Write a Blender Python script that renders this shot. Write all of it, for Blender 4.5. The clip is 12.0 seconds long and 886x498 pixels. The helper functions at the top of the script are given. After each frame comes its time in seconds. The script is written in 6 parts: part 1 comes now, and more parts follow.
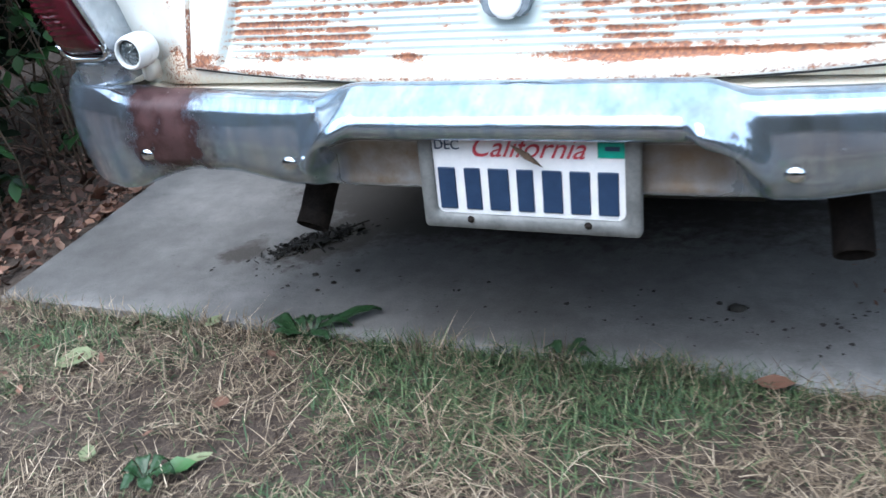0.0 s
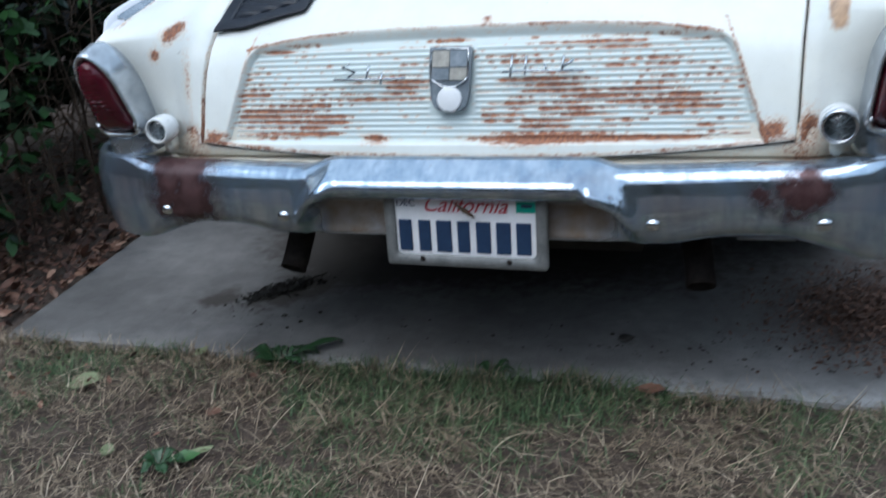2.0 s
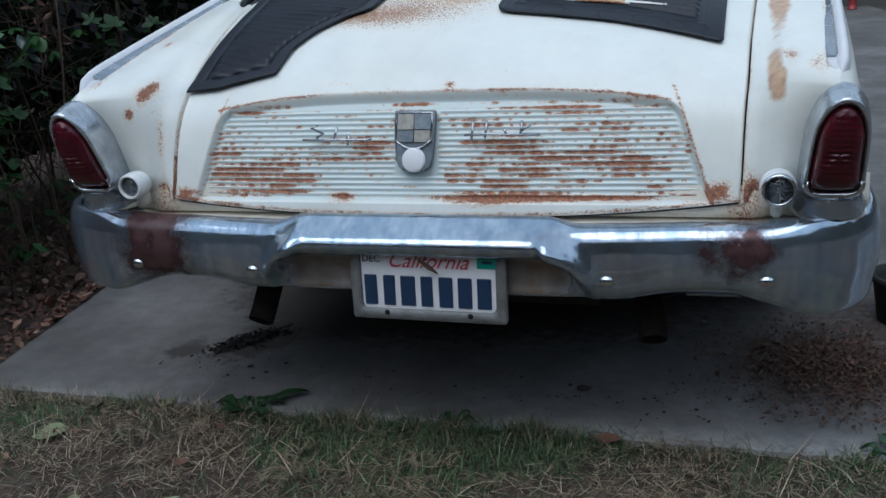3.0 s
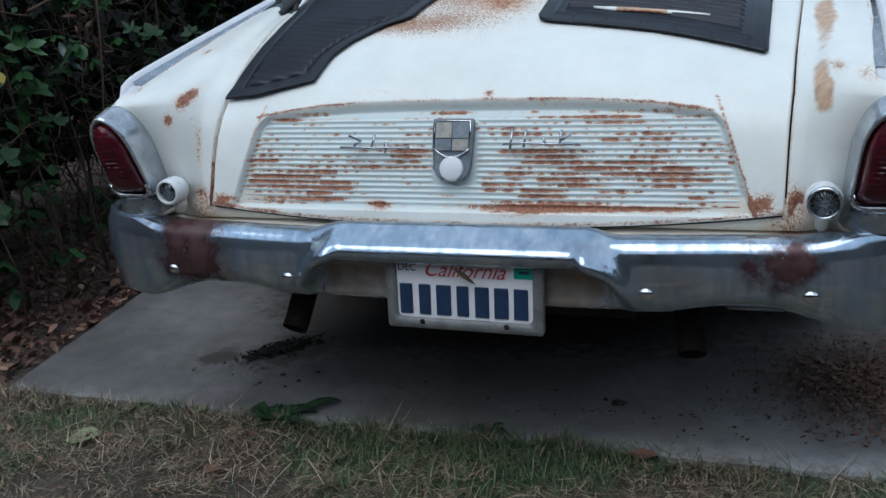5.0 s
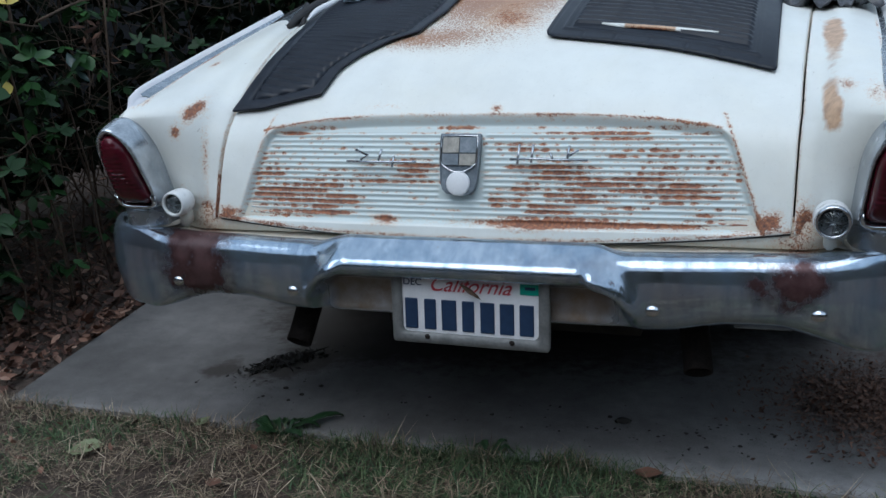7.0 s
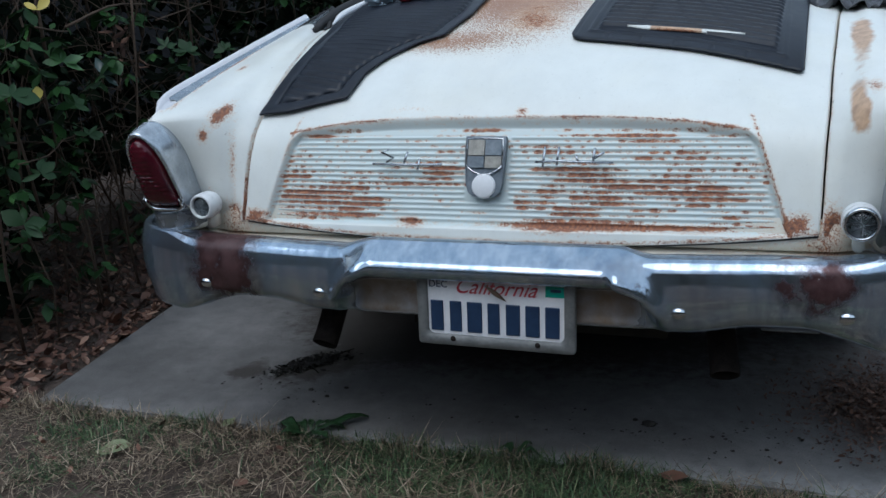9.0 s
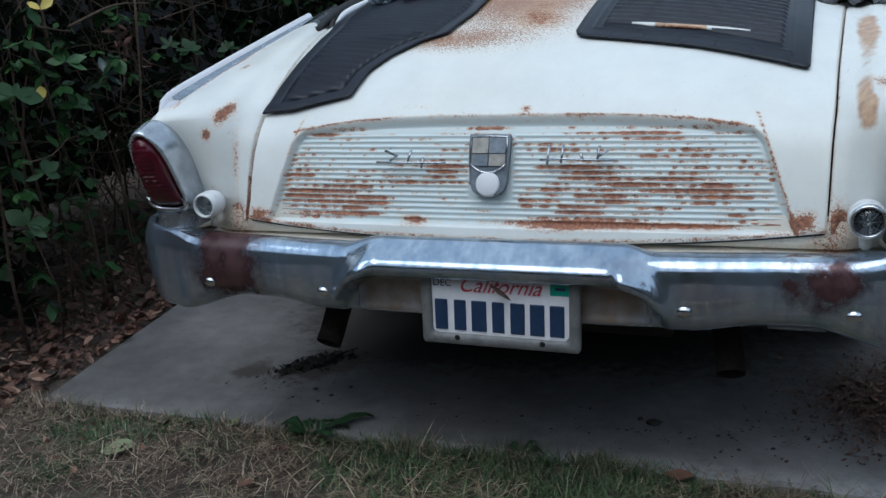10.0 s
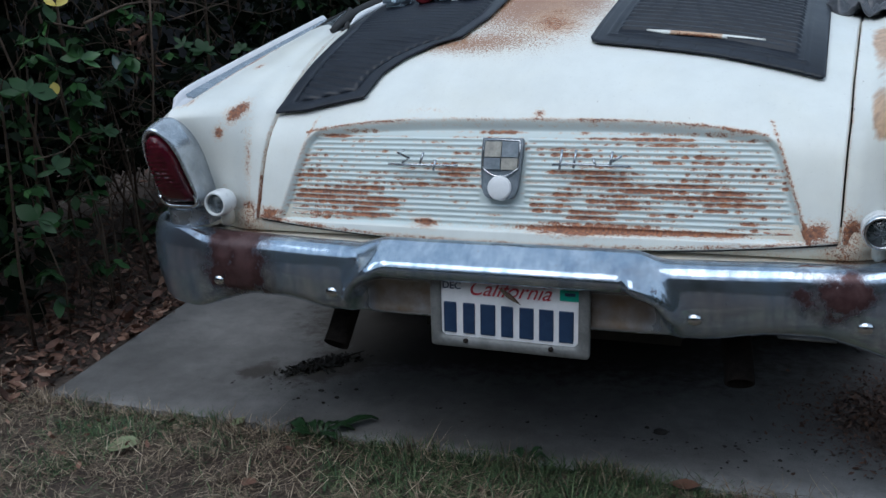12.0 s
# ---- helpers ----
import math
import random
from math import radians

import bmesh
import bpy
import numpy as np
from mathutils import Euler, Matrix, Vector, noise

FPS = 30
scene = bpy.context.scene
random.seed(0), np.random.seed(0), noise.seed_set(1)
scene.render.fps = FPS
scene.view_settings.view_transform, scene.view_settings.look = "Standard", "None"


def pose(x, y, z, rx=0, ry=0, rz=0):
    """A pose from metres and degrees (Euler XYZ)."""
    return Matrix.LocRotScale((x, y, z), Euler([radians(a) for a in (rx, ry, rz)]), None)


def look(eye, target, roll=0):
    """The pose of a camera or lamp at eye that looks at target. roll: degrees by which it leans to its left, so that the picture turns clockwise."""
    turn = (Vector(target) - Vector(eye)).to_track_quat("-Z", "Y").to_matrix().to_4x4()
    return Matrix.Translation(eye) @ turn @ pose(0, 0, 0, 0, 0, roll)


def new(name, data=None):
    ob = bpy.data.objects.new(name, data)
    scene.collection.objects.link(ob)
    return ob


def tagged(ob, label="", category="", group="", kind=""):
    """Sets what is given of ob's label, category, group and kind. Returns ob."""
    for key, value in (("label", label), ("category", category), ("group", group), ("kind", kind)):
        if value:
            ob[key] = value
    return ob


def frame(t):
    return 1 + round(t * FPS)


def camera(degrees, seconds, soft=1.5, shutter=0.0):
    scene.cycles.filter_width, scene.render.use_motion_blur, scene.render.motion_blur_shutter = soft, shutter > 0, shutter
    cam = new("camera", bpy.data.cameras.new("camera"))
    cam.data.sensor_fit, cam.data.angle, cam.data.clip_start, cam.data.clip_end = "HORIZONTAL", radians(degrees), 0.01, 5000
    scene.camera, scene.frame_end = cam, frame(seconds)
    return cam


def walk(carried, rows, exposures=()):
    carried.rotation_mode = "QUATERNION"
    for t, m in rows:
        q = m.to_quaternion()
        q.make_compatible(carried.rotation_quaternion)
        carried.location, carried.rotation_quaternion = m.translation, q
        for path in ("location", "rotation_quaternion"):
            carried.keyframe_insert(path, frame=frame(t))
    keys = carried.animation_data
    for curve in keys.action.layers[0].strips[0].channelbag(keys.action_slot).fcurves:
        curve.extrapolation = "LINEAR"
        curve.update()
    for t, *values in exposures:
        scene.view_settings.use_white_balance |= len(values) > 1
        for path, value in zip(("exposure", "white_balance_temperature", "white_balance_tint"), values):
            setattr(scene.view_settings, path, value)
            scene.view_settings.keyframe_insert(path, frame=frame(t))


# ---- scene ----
cam = camera(50.6, 12.0, shutter=0.5)
PATH = [
    (0, (0.403, -1.103, 0.914), (-0.358, 0.539, 0.064), -7.7),
    (0.5, (0.482, -1.222, 0.956), (-0.259, 0.436, 0.117), -5.8),
    (1, (0.533, -1.326, 0.979), (-0.2, 0.348, 0.168), -6.2),
    (1.5, (0.534, -1.441, 0.993), (-0.198, 0.244, 0.203), -6.4),
    (2, (0.518, -1.536, 1.031), (-0.099, 0.228, 0.319), -5.1),
    (2.5, (0.535, -1.582, 1.063), (-0.023, 0.241, 0.457), -4.0),
    (2.7, (0.546, -1.586, 1.069), (-0.010, 0.240, 0.472), -4.4),
    (3, (0.541, -1.597, 1.069), (-0.006, 0.224, 0.447), -4.0),
    (3.5, (0.531, -1.592, 1.064), (-0.045, 0.222, 0.447), -3.7),
    (5.5, (0.521, -1.587, 1.056), (-0.101, 0.225, 0.483), -3.3),
    (6, (0.514, -1.583, 1.06), (-0.133, 0.224, 0.5), -2.6),
    (6.5, (0.507, -1.592, 1.065), (-0.131, 0.216, 0.495), -3.0),
    (7, (0.516, -1.585, 1.056), (-0.099, 0.234, 0.496), -3.1),
    (7.5, (0.504, -1.588, 1.063), (-0.134, 0.225, 0.508), -3.0),
    (9.5, (0.513, -1.593, 1.055), (-0.151, 0.211, 0.503), -3.6),
    (10, (0.51, -1.586, 1.054), (-0.159, 0.216, 0.501), -3.7),
    (10.5, (0.507, -1.589, 1.051), (-0.167, 0.216, 0.512), -3.3),
    (11, (0.5, -1.594, 1.049), (-0.182, 0.207, 0.509), -3.1),
    (11.5, (0.504, -1.596, 1.053), (-0.179, 0.205, 0.516), -3.0),
    (12, (0.501, -1.59, 1.043), (-0.18, 0.213, 0.508), -2.5),
]
walk(cam, [(t, look(eye, target, roll)) for t, eye, target, roll in PATH],
     exposures=[(0.0, 2.10, 5700, 8), (0.5, 2.01, 5700, 8), (1.0, 1.48, 5700, 8), (1.5, 1.56, 5700, 8), (2.0, 0.98, 5650, 7), (2.5, 0.60, 5680, 7), (3.0, 0.42, 5650, 7), (3.5, 0.49, 5650, 7), (6.5, 0.47, 5650, 7), (12.0, 0.44, 5650, 7)])

# ---- world and light ----
world = bpy.data.worlds.new("overcast_dusk")
world.use_nodes = True
scene.world = world
wn = world.node_tree
sky = wn.nodes.new("ShaderNodeTexSky")
sky.sky_type = "NISHITA"
sky.sun_disc = False
sky.sun_elevation = radians(54)
sky.sun_rotation = radians(193)
sky.dust_density = 3.0
sky.air_density = 1.2
cloud = wn.nodes.new("ShaderNodeMix")
cloud.data_type = "RGBA"
cloud.inputs[0].default_value = 0.7
cloud.inputs[7].default_value = (4.5, 5.0, 5.3, 1)
wn.links.new(sky.outputs[0], cloud.inputs[6])
wn.links.new(cloud.outputs[2], wn.nodes["Background"].inputs[0])
wn.nodes["Background"].inputs[1].default_value = 0.118
sun = new("sun", bpy.data.lights.new("sun", "SUN"))
sun.data.energy, sun.data.angle, sun.data.color = 0.76, radians(50), (1.0, 0.97, 0.93)
sun.matrix_world = look((-0.8, -3.5, 7.0), (0, 0, 0))


# ---- node helpers ----
def material(name, rough=0.5, metal=0.0, color=(0.5, 0.5, 0.5)):
    m = bpy.data.materials.new(name)
    m.use_nodes = True
    b = m.node_tree.nodes["Principled BSDF"]
    b.inputs["Base Color"].default_value = (*color, 1)
    b.inputs["Roughness"].default_value = rough
    b.inputs["Metallic"].default_value = metal
    return m, m.node_tree, b


def coords(nt, scale=(1, 1, 1)):
    c = nt.nodes.new("ShaderNodeTexCoord")
    mp = nt.nodes.new("ShaderNodeMapping")
    mp.inputs["Scale"].default_value = scale
    nt.links.new(c.outputs["Object"], mp.inputs[0])
    return mp.outputs[0]


def noise_tex(nt, scale, detail=4, rough=0.55, stretch=(1, 1, 1)):
    n = nt.nodes.new("ShaderNodeTexNoise")
    n.inputs["Scale"].default_value = scale
    n.inputs["Detail"].default_value = detail
    n.inputs["Roughness"].default_value = rough
    nt.links.new(coords(nt, stretch), n.inputs["Vector"])
    return n.outputs[0]


def math_node(nt, op, a, b=None, c=None, clamp=False):
    n = nt.nodes.new("ShaderNodeMath")
    n.operation = op
    n.use_clamp = clamp
    for i, v in enumerate((a, b, c)):
        if v is None:
            continue
        if isinstance(v, (int, float)):
            n.inputs[i].default_value = v
        else:
            nt.links.new(v, n.inputs[i])
    return n.outputs[0]


def ramp(nt, fac, stops):
    r = nt.nodes.new("ShaderNodeValToRGB")
    e = r.color_ramp.elements
    while len(e) < len(stops):
        e.new(0.5)
    for el, (p, col) in zip(e, stops):
        el.position, el.color = p, (*col, 1)
    nt.links.new(fac, r.inputs[0])
    return r.outputs[0]


def mix(nt, fac, a, b):
    n = nt.nodes.new("ShaderNodeMix")
    n.data_type = "RGBA"
    for sock, v in ((n.inputs[0], fac), (n.inputs[6], a), (n.inputs[7], b)):
        if isinstance(v, (int, float)):
            sock.default_value = v
        elif isinstance(v, tuple):
            sock.default_value = (*v, 1)
        else:
            nt.links.new(v, sock)
    return n.outputs[2]


def bump(nt, bsdf, height, strength=0.3, dist=0.002):
    b = nt.nodes.new("ShaderNodeBump")
    b.inputs["Strength"].default_value = strength
    b.inputs["Distance"].default_value = dist
    nt.links.new(height, b.inputs["Height"])
    nt.links.new(b.outputs[0], bsdf.inputs["Normal"])


def attribute(nt, name):
    a = nt.nodes.new("ShaderNodeAttribute")
    a.attribute_name = name
    return a.outputs["Fac"]


def rust_over(nt, b, base_color, base_rough, stretch=(1, 1, 1)):
    """Lays rust, in the places given by the mesh's rust attribute, over a base colour."""
    d = attribute(nt, "rust")
    n0 = noise_tex(nt, 30, 3, 0.6, stretch)
    n1 = noise_tex(nt, 130, 5, 0.75, stretch)
    n2 = noise_tex(nt, 330, 3, 0.65)
    n = math_node(nt, "ADD", math_node(nt, "MULTIPLY", math_node(nt, "SUBTRACT", n1, 0.5), 1.7),
                  math_node(nt, "ADD", math_node(nt, "MULTIPLY", math_node(nt, "SUBTRACT", n2, 0.5), 1.7), math_node(nt, "MULTIPLY", math_node(nt, "SUBTRACT", n0, 0.5), 0.8)))
    total = math_node(nt, "ADD", d, n)
    gate = math_node(nt, "MULTIPLY", d, 12.0, clamp=True)
    core = math_node(nt, "MULTIPLY", math_node(nt, "MULTIPLY", math_node(nt, "SUBTRACT", total, 0.50), 4.2, clamp=True), gate)
    halo = math_node(nt, "MULTIPLY", math_node(nt, "MULTIPLY", math_node(nt, "SUBTRACT", total, 0.10), 2.2, clamp=True), gate)
    rust_col = ramp(nt, noise_tex(nt, 150, 5, 0.75), [(0.34, (0.066, 0.022, 0.015)), (0.46, (0.18, 0.052, 0.023)), (0.57, (0.36, 0.115, 0.040)), (0.70, (0.55, 0.26, 0.10))])
    st = math_node(nt, "MULTIPLY", math_node(nt, "SUBTRACT", math_node(nt, "ADD", attribute(nt, "stain"), math_node(nt, "MULTIPLY", math_node(nt, "SUBTRACT", noise_tex(nt, 28, 5, 0.6), 0.5), 0.9)), 0.45), 3.5, clamp=True)
    st = math_node(nt, "MULTIPLY", st, math_node(nt, "MULTIPLY", attribute(nt, "stain"), 9.0, clamp=True))
    base_color = mix(nt, math_node(nt, "MULTIPLY", st, 0.85), base_color, ramp(nt, noise_tex(nt, 45, 4, 0.6), [(0.35, (0.34, 0.17, 0.075)), (0.65, (0.60, 0.36, 0.19))]))
    sp = attribute(nt, "speck")
    dots = math_node(nt, "MULTIPLY", math_node(nt, "SUBTRACT", math_node(nt, "ADD", math_node(nt, "MULTIPLY", sp, 0.34), noise_tex(nt, 260, 3, 0.65)), 0.72), 9.0, clamp=True)
    base_color = mix(nt, math_node(nt, "MULTIPLY", sp, 0.35, clamp=True), base_color, (0.66, 0.52, 0.38))
    base_color = mix(nt, math_node(nt, "MULTIPLY", dots, math_node(nt, "MULTIPLY", sp, 2.0, clamp=True)), base_color, (0.33, 0.16, 0.08))
    col = mix(nt, math_node(nt, "MULTIPLY", halo, 0.50), base_color, (0.68, 0.46, 0.29))
    col = mix(nt, math_node(nt, "MULTIPLY", core, 0.90), col, rust_col)
    nt.links.new(col, b.inputs["Base Color"])
    r = math_node(nt, "ADD", base_rough, math_node(nt, "MULTIPLY", core, 0.4), clamp=True)
    nt.links.new(r, b.inputs["Roughness"])
    return core


def make_paint(name, tint, stretch=(1, 1, 1)):
    m, nt, b = material(name, 0.4)
    dirt = noise_tex(nt, 7, 6, 0.65)
    fine = noise_tex(nt, 160, 3, 0.6)
    col = ramp(nt, dirt, [(0.3, tuple(c * 0.90 for c in tint)), (0.62, tint)])
    col = mix(nt, math_node(nt, "MULTIPLY", math_node(nt, "SUBTRACT", fine, 0.62), 3.0, clamp=True), col, tuple(c * 0.72 for c in tint))
    cream = math_node(nt, "MULTIPLY", math_node(nt, "SUBTRACT", noise_tex(nt, 3.2, 4, 0.6), 0.45), 2.2, clamp=True)
    col = mix(nt, math_node(nt, "MULTIPLY", cream, 0.55), col, (tint[0] * 1.0, tint[1] * 0.94, tint[2] * 0.80))
    streak = math_node(nt, "MULTIPLY", math_node(nt, "SUBTRACT", noise_tex(nt, 1.0, 4, 0.6, (60, 14, 5)), 0.56), 3.0, clamp=True)
    col = mix(nt, math_node(nt, "MULTIPLY", streak, 0.10), col, (tint[0] * 0.62, tint[1] * 0.58, tint[2] * 0.50))
    chip = math_node(nt, "MULTIPLY", math_node(nt, "SUBTRACT", noise_tex(nt, 75, 2, 0.5), 0.765), 30.0, clamp=True)
    col = mix(nt, math_node(nt, "MULTIPLY", chip, 0.7), col, (0.12, 0.07, 0.045))
    col = mix(nt, math_node(nt, "MULTIPLY", attribute(nt, "tint"), 0.75), col, (0.56, 0.66, 0.67))
    core = rust_over(nt, b, col, math_node(nt, "ADD", math_node(nt, "MULTIPLY", dirt, 0.3), 0.22), stretch)
    bump(nt, b, math_node(nt, "ADD", math_node(nt, "MULTIPLY", core, noise_tex(nt, 300, 2)), math_node(nt, "MULTIPLY", dirt, 0.6)), 0.25, 0.002)
    return m


WHITE = make_paint("aged_white_paint", (0.79, 0.81, 0.78))
LID = make_paint("aged_white_lid_paint", (0.81, 0.835, 0.805), (0.45, 1, 1.0))
TRIM = make_paint("dull_pale_trim", (0.74, 0.75, 0.79))
CREAM = make_paint("dirty_cream_paint", (0.76, 0.74, 0.66))


def make_chrome():
    """Old chrome plate: blue-grey film with painted reflection streaks, pits, brown bare patches and dust."""
    m, nt, b = material("weathered_chrome", 0.15, 1.0)
    smudge = noise_tex(nt, 9, 5, 0.6)
    fine = noise_tex(nt, 120, 4, 0.7)
    # upright noise that paints mirrored light and dark into the film's colour
    mirror_streaks = noise_tex(nt, 1.0, 5, 0.6, (34, 20, 4))
    film = math_node(nt, "MULTIPLY", math_node(nt, "SUBTRACT", math_node(nt, "ADD", math_node(nt, "MULTIPLY", smudge, 0.5), math_node(nt, "MULTIPLY", mirror_streaks, 0.6)), 0.38), 2.1, clamp=True)
    col = ramp(nt, film, [(0.05, (0.60, 0.67, 0.75)), (0.5, (0.34, 0.43, 0.54)), (0.95, (0.12, 0.19, 0.29))])
    warm = math_node(nt, "MULTIPLY", math_node(nt, "SUBTRACT", noise_tex(nt, 5, 4, 0.6), 0.54), 4.0, clamp=True)
    col = mix(nt, math_node(nt, "MULTIPLY", warm, 0.55), col, (0.20, 0.16, 0.18))
    pit = math_node(nt, "MULTIPLY", math_node(nt, "SUBTRACT", fine, 0.63), 7.0, clamp=True)
    col = mix(nt, math_node(nt, "MULTIPLY", pit, 0.7), col, (0.13, 0.10, 0.09))
    d = attribute(nt, "rust")
    edge = math_node(nt, "ADD", math_node(nt, "MULTIPLY", noise_tex(nt, 18, 4, 0.6), 0.85), math_node(nt, "MULTIPLY", noise_tex(nt, 130, 3, 0.7), 0.15))
    prim = math_node(nt, "MULTIPLY", math_node(nt, "SUBTRACT", math_node(nt, "ADD", d, math_node(nt, "MULTIPLY", math_node(nt, "SUBTRACT", edge, 0.5), 1.9)), 0.42), 1.5, clamp=True)
    prim = math_node(nt, "MULTIPLY", prim, math_node(nt, "MULTIPLY", d, 5.0, clamp=True))
    speck = math_node(nt, "MULTIPLY", math_node(nt, "SUBTRACT", noise_tex(nt, 70, 2), 0.73), 20.0, clamp=True)
    prim_col = mix(nt, speck, mix(nt, noise_tex(nt, 30, 5, 0.65), (0.026, 0.014, 0.017), (0.120, 0.060, 0.060)), (0.36, 0.34, 0.34))
    dust = math_node(nt, "MULTIPLY", attribute(nt, "stain"), math_node(nt, "ADD", math_node(nt, "MULTIPLY", noise_tex(nt, 22, 5, 0.65), 0.9), 0.4), clamp=True)
    col = mix(nt, dust, col, mix(nt, smudge, (0.09, 0.062, 0.043), (0.30, 0.22, 0.15)))
    nt.links.new(mix(nt, math_node(nt, "MULTIPLY", prim, 1.5, clamp=True), col, prim_col), b.inputs["Base Color"])
    dull = math_node(nt, "ADD", math_node(nt, "MULTIPLY", film, 0.26), 0.03)
    dull = math_node(nt, "MAXIMUM", dull, math_node(nt, "MAXIMUM", math_node(nt, "MULTIPLY", dust, 0.75), math_node(nt, "MAXIMUM", math_node(nt, "MULTIPLY", prim, prim), math_node(nt, "MULTIPLY", pit, 0.6))))
    nt.links.new(math_node(nt, "SUBTRACT", 1.0, dull, clamp=True), b.inputs["Metallic"])
    rough = math_node(nt, "ADD", math_node(nt, "MULTIPLY", film, 0.20), 0.06)
    nt.links.new(math_node(nt, "ADD", rough, math_node(nt, "ADD", math_node(nt, "MULTIPLY", prim, 0.3), math_node(nt, "MULTIPLY", dust, 0.3)), clamp=True), b.inputs["Roughness"])
    bump(nt, b, math_node(nt, "ADD", math_node(nt, "ADD", noise_tex(nt, 6, 3, 0.5), math_node(nt, "MULTIPLY", noise_tex(nt, 1.0, 2, 0.5, (20, 20, 4)), 0.3)), math_node(nt, "MULTIPLY", fine, 0.05)), 0.25, 0.010)
    return m


CHROME = make_chrome()


def simple(name, a, c, scale=30, rough=0.6, metal=0.0, rough_var=0.2, bump_s=0.2, dist=0.002):
    m, nt, b = material(name, rough, metal)
    n = noise_tex(nt, scale, 5, 0.62)
    n2 = noise_tex(nt, scale * 7, 3, 0.6)
    f = math_node(nt, "ADD", math_node(nt, "MULTIPLY", n, 0.7), math_node(nt, "MULTIPLY", n2, 0.3))
    nt.links.new(ramp(nt, f, [(0.35, a), (0.65, c)]), b.inputs["Base Color"])
    nt.links.new(math_node(nt, "ADD", math_node(nt, "MULTIPLY", math_node(nt, "SUBTRACT", n, 0.5), rough_var), rough, clamp=True), b.inputs["Roughness"])
    if bump_s:
        bump(nt, b, f, bump_s, dist)
    return m


SILVER = simple("dull_silver_bezel", (0.34, 0.37, 0.41), (0.60, 0.64, 0.68), 25, 0.24, 0.75)
LAMP_GREY = simple("grey_lamp_metal", (0.26, 0.30, 0.34), (0.44, 0.48, 0.53), 22, 0.26, 0.75)
LAMP_DARK = simple("dark_lamp_reflector", (0.06, 0.07, 0.08), (0.16, 0.18, 0.20), 60, 0.3, 0.7)
BRIGHT = simple("bright_chrome", (0.55, 0.57, 0.6), (0.75, 0.77, 0.8), 40, 0.15, 1.0)
RUBBER = simple("black_rubber", (0.004, 0.006, 0.012), (0.014, 0.019, 0.030), 18, 0.40, 0.0, 0.30, 0.15)
RUBBER.node_tree.nodes["Principled BSDF"].inputs["Specular IOR Level"].default_value = 0.35
GASKET = simple("black_gasket", (0.01, 0.01, 0.011), (0.025, 0.025, 0.027), 30, 0.7)
CHAR = simple("wet_black_litter", (0.004, 0.004, 0.004), (0.014, 0.012, 0.010), 60, 0.9)
UNDER = simple("undercoating", (0.012, 0.011, 0.01), (0.04, 0.035, 0.03), 12, 0.85)
PIPE = simple("sooty_iron", (0.008, 0.007, 0.007), (0.026, 0.021, 0.019), 40, 0.9, 0.0)
PIPE.node_tree.nodes["Principled BSDF"].inputs["Specular IOR Level"].default_value = 0.15
TYRE = simple("tyre_rubber", (0.012, 0.012, 0.012), (0.03, 0.03, 0.03), 20, 0.75)
PLATE_WHITE = simple("plate_enamel", (0.70, 0.71, 0.74), (0.80, 0.80, 0.82), 40, 0.35, 0.0, 0.1, 0.05)
PLATE_BLUE = simple("plate_blue_enamel", (0.012, 0.030, 0.075), (0.022, 0.048, 0.105), 60, 0.4, 0.0, 0.1, 0.0)
PLATE_RED = simple("plate_red_enamel", (0.35, 0.03, 0.05), (0.5, 0.06, 0.08), 60, 0.4, 0.0, 0.1, 0.0)
PLATE_GREEN = simple("green_sticker", (0.01, 0.28, 0.20), (0.02, 0.36, 0.27), 60, 0.4, 0.0, 0.1, 0.0)
PLATE_GREY = simple("grey_plate_frame", (0.11, 0.115, 0.115), (0.21, 0.215, 0.215), 25, 0.5, 0.2)
EMBLEM_GREY = simple("grey_emblem_metal", (0.10, 0.125, 0.15), (0.20, 0.23, 0.26), 60, 0.45, 0.5)
EMBLEM_PALE = simple("worn_emblem_enamel", (0.22, 0.22, 0.20), (0.42, 0.40, 0.36), 70, 0.55, 0.3)
DISC_WHITE = simple("white_plastic_disc", (0.74, 0.76, 0.78), (0.82, 0.83, 0.85), 30, 0.35, 0.0, 0.1, 0.0)
LAMP_WHITE = simple("white_lamp_paint", (0.70, 0.72, 0.73), (0.80, 0.82, 0.83), 40, 0.3)
PALE_BLUE = simple("pale_blue_plastic", (0.42, 0.55, 0.66), (0.52, 0.64, 0.74), 30, 0.35)
LILAC = simple("lilac_plastic", (0.46, 0.40, 0.52), (0.56, 0.50, 0.62), 30, 0.35)
RED_PLASTIC = simple("red_plastic", (0.25, 0.02, 0.03), (0.36, 0.03, 0.04), 30, 0.35)
BAG = simple("dark_plastic_sheet", (0.03, 0.032, 0.038), (0.10, 0.105, 0.12), 14, 0.35, 0.0, 0.3, 0.5, 0.01)
SIDING = simple("grey_siding", (0.05, 0.045, 0.04), (0.09, 0.085, 0.08), 5, 0.7)
HEDGE_SHADE = simple("hedge_shade_black", (0.010, 0.011, 0.013), (0.022, 0.023, 0.027), 5, 0.85)
BARK = simple("brown_bark", (0.030, 0.019, 0.013), (0.105, 0.070, 0.047), 40, 0.9)


def make_lens():
    m, nt, b = material("red_lens", 0.14, 0.0, (0.16, 0.006, 0.012))
    n = noise_tex(nt, 20, 3)
    nt.links.new(ramp(nt, n, [(0.3, (0.050, 0.004, 0.010)), (0.7, (0.105, 0.008, 0.018))]), b.inputs["Base Color"])
    b.inputs["Subsurface Weight"].default_value = 0.15
    b.inputs["Subsurface Radius"].default_value = (0.02, 0.002, 0.002)
    return m


